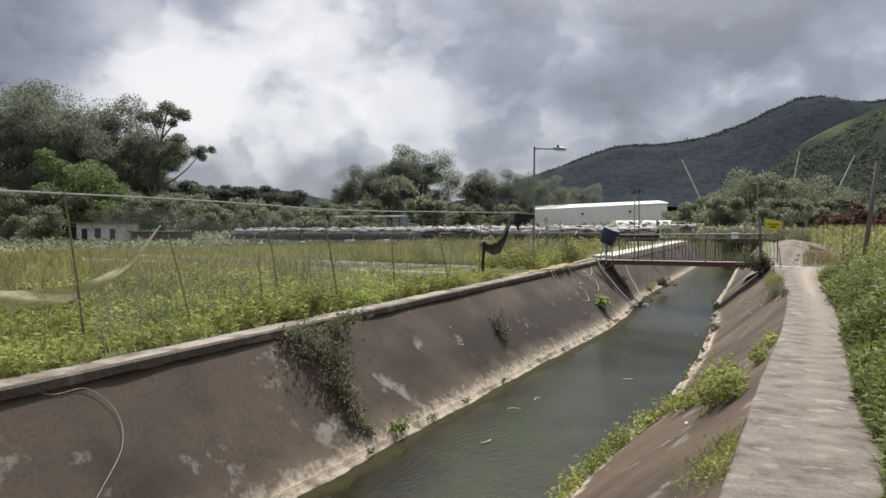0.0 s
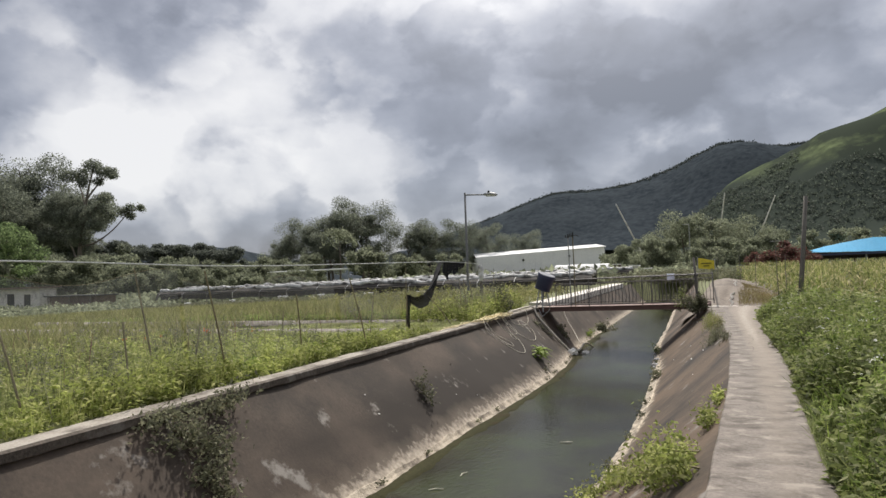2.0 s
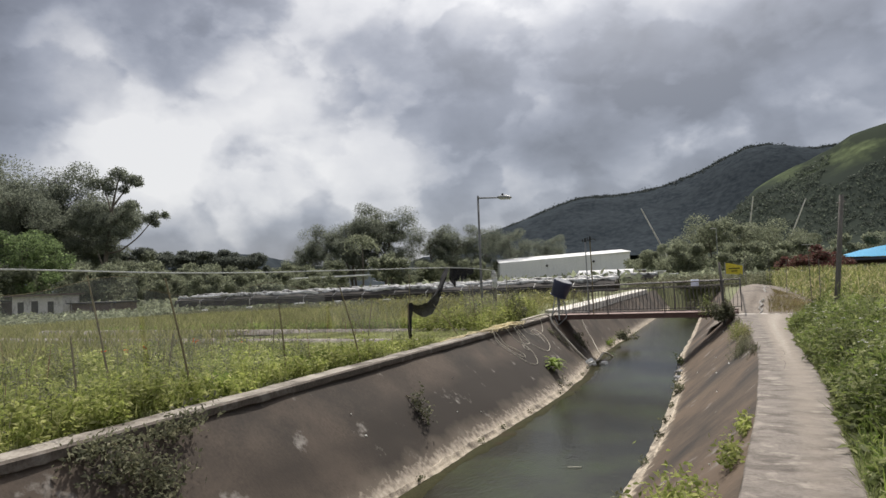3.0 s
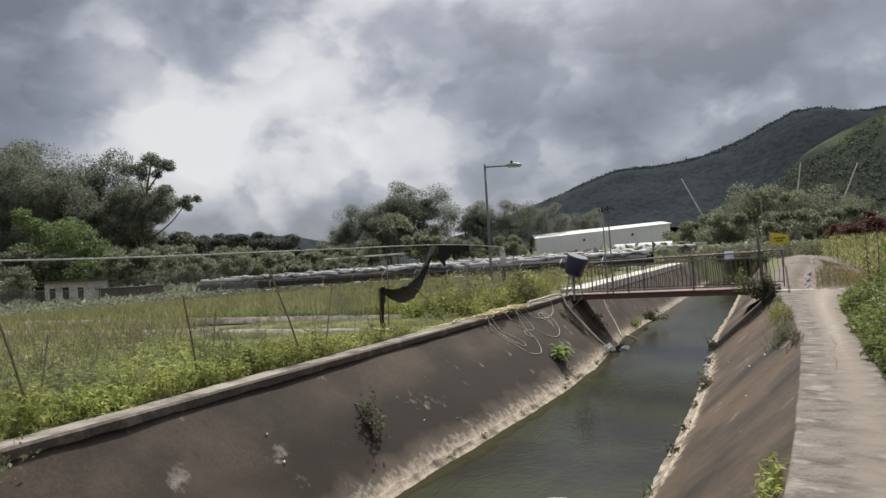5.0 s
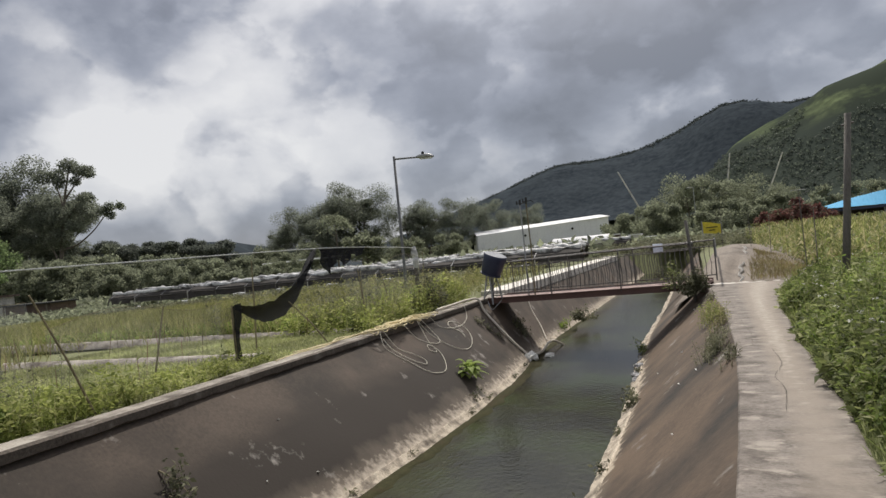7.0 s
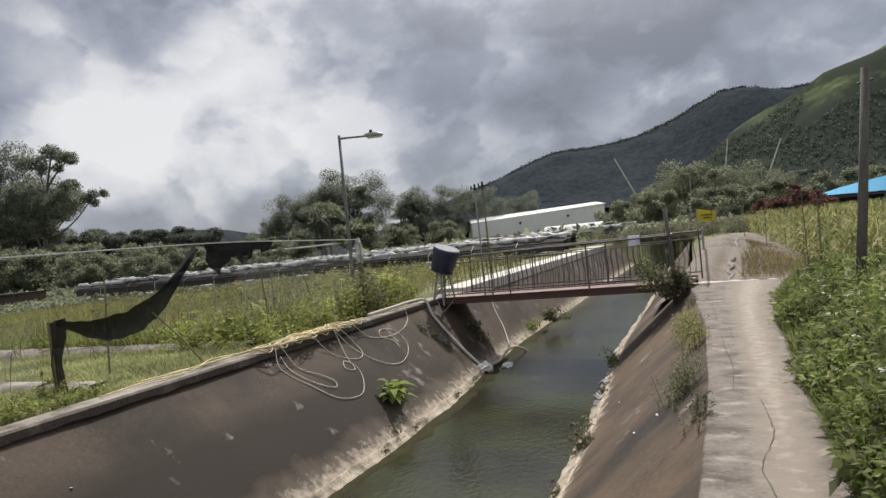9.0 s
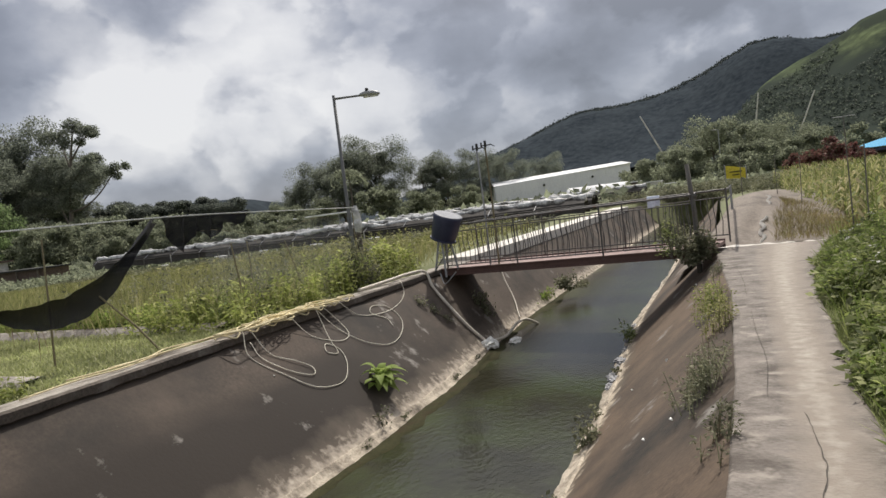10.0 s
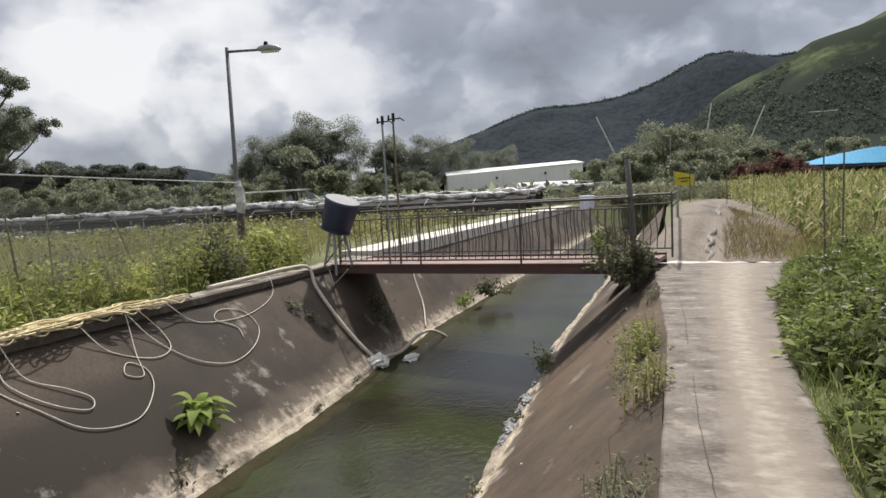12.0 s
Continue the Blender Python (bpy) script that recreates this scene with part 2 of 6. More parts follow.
M["dry_grass"] = leaf_material("dry_brown_grass", [(0.13, 0.10, 0.055), (0.22, 0.17, 0.085), (0.24, 0.23, 0.09), (0.32, 0.26, 0.15)], 0.4)
M["dirt"] = material("trodden_dirt", (0.11, 0.09, 0.072), (0.20, 0.168, 0.138), scale=1.5, bump=0.5, bump_scale=22,
                     stain=(0.075, 0.06, 0.048), stain_scale=0.9)
M["algae"] = material("muddy_algae", (0.018, 0.019, 0.009), (0.042, 0.040, 0.019), scale=5, bump=0.5, bump_scale=25, rough=0.9, spec=0.08, stain=(0.045, 0.034, 0.020), stain_scale=2.2)
M["water"] = water_material()
M["steel"] = material("weathered_steel", (0.05, 0.048, 0.047), (0.12, 0.115, 0.11), scale=8, rough=0.6, metal=0.3, bump=0.2, bump_scale=90,
                      stain=(0.10, 0.05, 0.03), stain_scale=5, stain_at=(0.55, 0.7))
M["beam"] = material("red_oxide_steel", (0.06, 0.034, 0.028), (0.115, 0.066, 0.055), scale=3, rough=0.7, bump=0.3, bump_scale=60)
M["pole_steel"] = material("dull_grey_pole", (0.085, 0.087, 0.088), (0.15, 0.152, 0.153), scale=4, rough=0.65, metal=0.2, bump=0.1, bump_scale=60)
M["deck"] = material("reddish_deck", (0.19, 0.125, 0.11), (0.30, 0.215, 0.195), scale=4, rough=0.8, bump=0.3, bump_scale=30, stain=(0.12, 0.08, 0.07), stain_scale=2.0)
M["pink"] = material("faded_pink_paint", (0.50, 0.30, 0.26), (0.62, 0.40, 0.35), scale=4, bump=0.1, bump_scale=20)
M["pale_blue"] = material("pale_blue_cloth", (0.42, 0.46, 0.56), (0.56, 0.60, 0.68), scale=6, bump=0.3, bump_scale=25)
M["galv"] = material("galvanised_steel", (0.20, 0.205, 0.21), (0.33, 0.335, 0.34), scale=5, rough=0.5, metal=0.4, bump=0.1, bump_scale=80)
M["barrel"] = material("blue_plastic", (0.022, 0.026, 0.055), (0.04, 0.045, 0.08), scale=4, rough=0.45, bump=0.1, bump_scale=50)
M["barrel_base"] = material("scuffed_plastic", (0.075, 0.08, 0.10), (0.14, 0.15, 0.175), scale=6, rough=0.6, bump=0.15, bump_scale=50)
M["rope"] = material("yellow_rope", (0.50, 0.41, 0.21), (0.74, 0.65, 0.42), scale=6, rough=0.8, bump=0.6, bump_scale=120)
M["pale_rope"] = material("pale_rope", (0.56, 0.51, 0.41), (0.78, 0.72, 0.61), scale=6, rough=0.8, bump=0.6, bump_scale=120)
M["hose"] = material("cream_hose", (0.40, 0.36, 0.29), (0.58, 0.53, 0.45), scale=3, rough=0.55, bump=0.2, bump_scale=40)
M["cane"] = material("dry_cane", (0.10, 0.085, 0.05), (0.20, 0.17, 0.10), scale=6, rough=0.8, bump=0.3, bump_scale=40)
M["wood"] = material("grey_timber", (0.07, 0.064, 0.057), (0.145, 0.134, 0.12), scale=3, rough=0.85, bump=0.5, bump_scale=30, stretch=(4, 4, 0.6))
M["wire"] = material("pale_line", (0.38, 0.39, 0.38), (0.52, 0.53, 0.52), scale=3, bump=0, rough=0.6)
M["black_net"] = mesh_cloth_material("black_shade_net", (0.009, 0.009, 0.010), 0.22)
M["pale_net"] = mesh_cloth_material("pale_bird_net", (0.36, 0.35, 0.22), 0.58)
M["thin_net"] = mesh_cloth_material("thin_bird_net", (0.45, 0.46, 0.43), 0.90)
M["sheet"] = material("dusty_plastic_sheet", (0.28, 0.28, 0.275), (0.62, 0.62, 0.61), scale=2.6, rough=0.5, bump=0.9, bump_scale=7,
                      stain=(0.06, 0.055, 0.05), stain_scale=1.6, stain_at=(0.46, 0.62))
M["shade"] = material("dark_shade_cloth", (0.020, 0.018, 0.016), (0.05, 0.045, 0.04), scale=1.5, bump=0.5, bump_scale=8)
M["white_wall"] = material("white_cladding", (0.66, 0.66, 0.69), (0.76, 0.76, 0.78), scale=0.15, bump=0.1, bump_scale=2, fine=0.05)
M["white_roof"] = material("white_roof", (0.72, 0.72, 0.72), (0.82, 0.82, 0.82), scale=0.2, bump=0, fine=0)
M["blue_roof"] = material("blue_sheet_roof", (0.075, 0.31, 0.52), (0.10, 0.37, 0.60), scale=0.4, rough=0.75, bump=0.1, bump_scale=3, fine=0.05, spec=0.15)
M["brown"] = material("brown_boards", (0.06, 0.042, 0.035), (0.12, 0.085, 0.07), scale=2, bump=0.3, bump_scale=8)
M["plaster"] = material("dirty_plaster", (0.36, 0.35, 0.32), (0.55, 0.53, 0.5), scale=0.8, bump=0.2, bump_scale=6,
                        stain=(0.2, 0.19, 0.17), stain_scale=0.8)
M["dark"] = material("dark_opening", (0.012, 0.012, 0.012), (0.03, 0.03, 0.028), scale=2, bump=0)
M["yellow"] = material("yellow_banner", (0.50, 0.40, 0.03), (0.62, 0.50, 0.05), scale=2, bump=0.1, bump_scale=8, rough=0.7)
M["ink"] = material("dark_print", (0.03, 0.03, 0.02), (0.05, 0.05, 0.03), scale=4, bump=0)
M["bark"] = material("bark", (0.06, 0.05, 0.04), (0.14, 0.12, 0.10), scale=2, bump=0.6, bump_scale=10, stretch=(2, 2, 0.5))
# Cloud shade and blue distance haze are put into the forest's base colour.
M["hill_wood"] = material("hazed_forest_hill", (0.024, 0.030, 0.037), (0.046, 0.055, 0.062), scale=0.035, detail=10, bump=0, fine=0.35, bump_scale=0.16, rough=1, spec=0)
M["hill_grass"] = material("grassy_hill", (0.075, 0.092, 0.055), (0.135, 0.165, 0.085), scale=0.016, detail=10, bump=0, fine=0.4, bump_scale=0.12, rough=1, spec=0,
                           stain=(0.048, 0.058, 0.044), stain_scale=0.012, stain_at=(0.40, 0.54))
# Cloud shade joins the forest colour below; sunlight is in the grass above.
wood_shade_below(M["hill_grass"], 74, 94, (0.050, 0.060, 0.050))
M["crack"] = material("crack_dirt", (0.03, 0.026, 0.02), (0.06, 0.05, 0.04), scale=8, bump=0)
M["rubbish"] = material("wet_debris", (0.05, 0.05, 0.05), (0.20, 0.20, 0.21), scale=12, bump=0.4, bump_scale=30, rough=0.5)
M["white_bag"] = material("white_plastic_bag", (0.55, 0.54, 0.5), (0.75, 0.74, 0.7), scale=8, bump=0.4, bump_scale=25, rough=0.5)
M["lamp_glass"] = material("lamp_cover", (0.45, 0.46, 0.47), (0.6, 0.6, 0.6), scale=5, bump=0, rough=0.2)

M["leaf_weed"] = leaf_material("weed_leaves", [(0.1, 0.145, 0.036), (0.18, 0.25, 0.058), (0.25, 0.32, 0.08), (0.35, 0.37, 0.15)], 0.5)
M["leaf_bank"] = leaf_material("yellowish_weed_leaves", [(0.15, 0.18, 0.05), (0.25, 0.295, 0.08), (0.35, 0.38, 0.12), (0.42, 0.42, 0.2)], 0.5)
# Ridge trees carry the hill's haze and shade in their colour.
M["leaf_ridge"] = leaf_material("hazed_hillside_leaves", [(0.040, 0.050, 0.052), (0.058, 0.070, 0.068), (0.078, 0.092, 0.084)], 0.45)
M["leaf_spur"] = leaf_material("hillside_scrub_leaves", [(0.068, 0.083, 0.068), (0.088, 0.105, 0.084), (0.11, 0.13, 0.10)], 0.5)
# Leaf colour darkened for cloud shade over the far tree line.
M["leaf_line"] = leaf_material("shaded_tree_leaves", [(0.085, 0.097, 0.085), (0.12, 0.135, 0.115), (0.16, 0.175, 0.145)], 0.55)
M["leaf_meadow"] = leaf_material("meadow_grass", [(0.15, 0.165, 0.06), (0.22, 0.23, 0.085), (0.29, 0.28, 0.12), (0.36, 0.33, 0.18)], 0.45)
M["leaf_low"] = leaf_material("low_pale_grass", [(0.28, 0.31, 0.13), (0.38, 0.40, 0.19), (0.47, 0.47, 0.27)], 0.4)
M["leaf_hedge"] = leaf_material("hedge_leaves", [(0.085, 0.105, 0.04), (0.155, 0.19, 0.07), (0.235, 0.265, 0.10), (0.37, 0.38, 0.22)], 0.5)
M["leaf_corn"] = leaf_material("maize_leaves", [(0.12, 0.145, 0.05), (0.20, 0.235, 0.075), (0.33, 0.33, 0.13), (0.52, 0.45, 0.27)], 0.45)
M["leaf_bright"] = leaf_material("bright_leaves", [(0.17, 0.25, 0.06), (0.26, 0.34, 0.09), (0.36, 0.42, 0.15)], 0.45)
M["leaf_dusty"] = leaf_material("dusty_leaves", [(0.09, 0.098, 0.06), (0.16, 0.165, 0.1), (0.26, 0.255, 0.17)], 0.42)
# Distance haze put into the leaf colour: lighter and greyer than near leaves.
M["leaf_gum"] = leaf_material("tree_leaves_hazed", [(0.135, 0.15, 0.122), (0.18, 0.20, 0.155), (0.23, 0.25, 0.19)], 0.62)
M["leaf_green"] = leaf_material("tree_leaves_green", [(0.115, 0.16, 0.075), (0.165, 0.225, 0.10), (0.225, 0.29, 0.13)], 0.6)
M["leaf_shrub"] = leaf_material("shrub_leaves", [(0.15, 0.168, 0.12), (0.21, 0.23, 0.155), (0.28, 0.30, 0.205)], 0.6)
M["leaf_red"] = leaf_material("red_blossom", [(0.13, 0.075, 0.06), (0.21, 0.085, 0.08), (0.12, 0.115, 0.075)], 0.35)
M["flower"] = leaf_material("white_petals", [(0.6, 0.6, 0.55), (0.75, 0.75, 0.7)], 0.2)
M["orange"] = leaf_material("orange_petals", [(0.6, 0.10, 0.02), (0.7, 0.16, 0.03)], 0.2)


# ---------------------------------------------------------------- mesh helpers
rng = np.random.default_rng(7)


def link_mesh(name, me, mat, parent=None, label="", smooth=False):
    me.materials.append(mat)
    if smooth:
        me.polygons.foreach_set("use_smooth", [True] * len(me.polygons))
    ob = new(name, me)
    if parent:
        ob.parent = parent
    if label:
        tagged(ob, label)
    return ob


def part(name, geo, mat, parent=None, label="", smooth=False):
    """geo: a bmesh, or (vertices, faces). One mesh object, under a thing or part."""
    me = bpy.data.meshes.new(name)
    if isinstance(geo, bmesh.types.BMesh):
        geo.to_mesh(me)
        geo.free()
    else:
        me.from_pydata([tuple(v) for v in geo[0]], [], geo[1])
    return link_mesh(name, me, mat, parent, label, smooth)


def thing(name, at, label, category, group=""):
    e = new(name)
    e.empty_display_size = 0.2
    e.location = at
    return tagged(e, label, category, group)


def quads(name, V, mat, parent=None, label=""):
    """Many loose four-sided leaves; V: (n, 4, 3)."""
    n = len(V)
    me = bpy.data.meshes.new(name)
    me.vertices.add(4 * n), me.loops.add(4 * n), me.polygons.add(n)
    me.vertices.foreach_set("co", np.ascontiguousarray(V, dtype=np.float32).ravel())
    me.loops.foreach_set("vertex_index", np.arange(4 * n, dtype=np.int32))
    me.polygons.foreach_set("loop_start", np.arange(0, 4 * n, 4, dtype=np.int32))
    me.update(calc_edges=True)
    return link_mesh(name, me, mat, parent, label)


def merge(*geos):
    vs, fs = [], []
    for v, f in geos:
        k = len(vs)
        vs += [tuple(p) for p in v]
        fs += [tuple(i + k for i in q) for q in f]
    return vs, fs


def tube(pts, radius, sides=8, caps=True):
    """A round bar along points; radius: one number or one for each point."""
    P = [Vector(p) for p in pts]
    R = list(radius) if hasattr(radius, "__len__") else [radius] * len(P)
    vs, fs, ref = [], [], None
    for i, p in enumerate(P):
        d = (P[min(i + 1, len(P) - 1)] - P[max(i - 1, 0)])
        d = d.normalized() if d.length > 1e-9 else Vector((0, 0, 1))
        if ref is None:
            ref = d.orthogonal().normalized()
        ref = (ref - d * ref.dot(d))
        ref = ref.normalized() if ref.length > 1e-6 else d.orthogonal().normalized()
        b = d.cross(ref)
        for k in range(sides):
            a = 2 * math.pi * k / sides
            vs.append(p + (ref * math.cos(a) + b * math.sin(a)) * R[i])
    for i in range(len(P) - 1):
        for k in range(sides):
            q = (k + 1) % sides
            fs.append((i * sides + k, i * sides + q, (i + 1) * sides + q, (i + 1) * sides + k))
    if caps:
        fs.append(tuple(reversed(range(sides))))
        fs.append(tuple(range((len(P) - 1) * sides, len(P) * sides)))
    return vs, fs


def block(x0, x1, y0, y1, z0, z1, bevel=0.01):
    bm = bmesh.new()
    bmesh.ops.create_cube(bm, size=1)
    for v in bm.verts:
        v.co = ((x0 + x1) / 2 + v.co.x * (x1 - x0), (y0 + y1) / 2 + v.co.y * (y1 - y0), (z0 + z1) / 2 + v.co.z * (z1 - z0))
    if bevel:
        bmesh.ops.bevel(bm, geom=list(bm.edges), offset=bevel, segments=1, affect="EDGES")
    return bm


def lathe(profile, sides=24):
    """Turned shape about z; profile: (radius, height) from the bottom up."""
    vs = [(r * math.cos(2 * math.pi * k / sides), r * math.sin(2 * math.pi * k / sides), z) for r, z in profile for k in range(sides)]
    fs = [(i * sides + k, i * sides + (k + 1) % sides, (i + 1) * sides + (k + 1) % sides, (i + 1) * sides + k)
          for i in range(len(profile) - 1) for k in range(sides)]
    fs.append(tuple(reversed(range(sides))))
    fs.append(tuple(range((len(profile) - 1) * sides, len(profile) * sides)))
    return vs, fs


def smooth_line(pts, n=10):
    """A curve through points (Catmull-Rom)."""
    P = [Vector(p) for p in pts]
    P = [2 * P[0] - P[1]] + P + [2 * P[-1] - P[-2]]
    out = []
    for i in range(1, len(P) - 2):
        a, b, c, d = P[i - 1:i + 3]
        for k in range(n):
            t = k / n
            out.append(0.5 * ((2 * b) + (c - a) * t + (2 * a - 5 * b + 4 * c - d) * t * t + (3 * b - a - 3 * c + d) * t ** 3))
    return out + [P[-2]]


def unit(v):
    return v / np.maximum(np.linalg.norm(v, axis=-1, keepdims=True), 1e-9)


def leaf_quads(pos, size, ratio=0.45, up=0.3, fold=0.25, along=None):
    """Pointed leaves at pos (n, 3), turned at random; up: how much they face the sky; along: the way that they point."""
    n = len(pos)
    size = np.broadcast_to(np.asarray(size, float), (n,))[:, None]
    nor = unit(rng.normal(size=(n, 3)) + np.array([0, 0, up * 3]))
    a = rng.normal(size=(n, 3)) if along is None else along + rng.normal(size=(n, 3)) * 0.35
    a = unit(a - nor * (a * nor).sum(1, keepdims=True))
    b = np.cross(nor, a)
    base, tip = pos, pos + a * size
    mid = pos + a * size * 0.45
    w = b * size * ratio * 0.5
    return np.stack([base, mid + w + nor * size * fold * 0.3, tip - nor * size * fold * 0.4, mid - w + nor * size * fold * 0.3], 1)


def blade_quads(pos, height, width, lean=0.35):
    """Grass blades rising from pos."""
    n = len(pos)
    h = np.broadcast_to(np.asarray(height, float), (n,))[:, None]
    ang = rng.uniform(0, 2 * math.pi, n)
    side = np.stack([np.cos(ang), np.sin(ang), 0 * ang], 1) * width / 2
    tip = pos + np.concatenate([rng.normal(size=(n, 2)) * lean, np.ones((n, 1))], 1) * h
    mid = pos + (tip - pos) * 0.55 + np.array([0, 0, 1]) * h * 0.08
    return np.stack([pos - side, mid - side * 0.9, tip, mid + side * 0.9], 1)


def stalk_plants(base, height, leaf, per=12, droop=0.4, spread=0.5):
    """Leafy stalks: leaves up a stem from each base point; returns quads for leaves and stems."""
    n = len(base)
    h = np.broadcast_to(np.asarray(height, float), (n,))
    lean = rng.normal(size=(n, 2)) * 0.18
    t = rng.uniform(0.12, 1.0, (n, per))
    p = np.empty((n, per, 3))
    p[:, :, :2] = base[:, None, :2] + lean[:, None] * (t * h[:, None])[:, :, None]
    p[:, :, 2] = base[:, None, 2] + t * h[:, None]
    out = rng.normal(size=(n, per, 3))
    out[:, :, 2] = rng.uniform(-droop, 0.6, (n, per))
    p[:, :, :2] += unit(out)[:, :, :2] * rng.uniform(0, spread * leaf, (n, per, 1))
    L = leaf_quads(p.reshape(-1, 3), rng.uniform(0.6, 1.3, n * per) * leaf, 0.42, 0.5, along=unit(out.reshape(-1, 3)))
    top = base.copy()
    top[:, :2] += lean * h[:, None]
    top[:, 2] += h
    w = np.array([0.004, 0.003, 0])
    S = np.stack([base - w, base + w, top + w * 0.5, top - w * 0.5], 1)
    return np.concatenate([L, S])


def crown_points(n, centre, radii, shell=0.55):
    """Points through a lumpy crown, more of them near its outside."""
    d = unit(rng.normal(size=(n, 3)))
    r = rng.uniform(shell, 1.0, (n, 1)) ** 0.7
    return np.asarray(centre) + d * r * np.asarray(radii)


# ---------------------------------------------------------------- plan of the channel
LIP_X, LIP_Z, WATER_Z, BED_Z = -5.86, 0.12, -1.60, -1.95
Y0, Y1 = -12.0, 66.0


def path_left(y):
    return float(np.interp(y, [0, 8, 11, 15, 19, 22, 26, 30, 33, 60], [0.10, 0.15, 0.30, 0.56, 0.71, 0.75, 0.67, 0.38, 0.2, -0.5]))


def path_right(y):
    return float(np.interp(y, [0, 9, 12, 17, 22, 25.5, 28.5, 31.8], [1.0, 1.1, 1.2, 1.5, 1.58, 1.66, 1.92, 2.45]))


def water_right(y):
    return float(np.interp(y, [0, 6, 11.5, 13, 14.3, 16.5, 19, 21.5, 24, 27, 29, 32, 40, 66], [-2.0, -1.88, -1.74, -1.6, -1.40, -1.24, -1.14, -1.14, -1.18, -1.30, -1.43, -1.6, -1.6, -2.0]))


def water_left(y):
    return float(np.interp(y, [0, 6, 12, 18, 21, 24, 27, 30, 33, 66], [-4.70, -4.57, -4.43, -4.23, -4.06, -3.95, -4.02, -4.3, -4.5, -4.6]))


def left_ground(x, y):
    """Height of the field on the far bank: it falls away from the channel."""
    return float(np.interp(-x, [6, 12, 30, 60, 100, 400], [0.06, -0.02, -0.35, -1.2, -1.4, -1.4])) + 0.05 * noise.noise((x * 0.3, y * 0.3, 0))


def slope_point(y, f, proud=0.0):
    """A point on the left concrete slope: f 0 at the lip, 1 at the water."""
    a, b = Vector((LIP_X - 0.02, y, LIP_Z - 0.14)), Vector((water_left(y) - 0.1, y, WATER_Z))
    n = Vector((-(b.z - a.z), 0, b.x - a.x)).normalized()
    return a.lerp(b, f) + n * proud


def slope_right_point(y, f, proud=0.0):
    a, b = Vector((path_left(y), y, -0.02)), Vector((water_right(y) + 0.05, y, WATER_Z))
    n = Vector((b.z - a.z, 0, -(b.x - a.x))).normalized()
    return a.lerp(b, f) + n * proud


def sheet(name, rows, mat, smooth=True, parent=None):
    """A surface through rows of points."""
    vs, n = [p for r in rows for p in r], len(rows[0])
    fs = [(i * n + j, i * n + j + 1, (i + 1) * n + j + 1, (i + 1) * n + j) for i in range(len(rows) - 1) for j in range(n - 1)]
    return part(name, (vs, fs), mat, parent, "", smooth)


# ---------------------------------------------------------------- ground, channel, path
def build_ground():
    ys = [-300, -60] + list(np.arange(Y0, Y1 + 0.1, 3.0)) + [66.5, 80, 120, 200, 400, 900, 2500]
    xl = [-2500, -600, -250, -120, -80, -60, -45, -30, -20, -12, -8, -6.3]
    xr = [0.9, 2.2, 4, 7, 12, 20, 40, 90, 250, 700, 2500]
    rows = []
    for y in ys:
        inside = -61 < y < 66.2
        bed = BED_Z - 0.1 if inside else -0.06
        row = [(x, y, left_ground(x, y)) for x in xl]
        row += [(-6.25, y, bed), (-4, y, bed), (-1.2, y, bed), (path_left(y) + 0.12, y, bed)]
        row += [(path_left(y) + 0.14, y, -0.08)]
        row += [(max(x, path_left(y) + 0.3), y, -0.03 if x < 3 else 0.03 * math.sin(x) + 0.0) for x in xr]
        rows.append(row)
    tagged(sheet("ground", rows, M["ground"]), "weedy field soil on both sides of the channel", "ground", kind="structure")


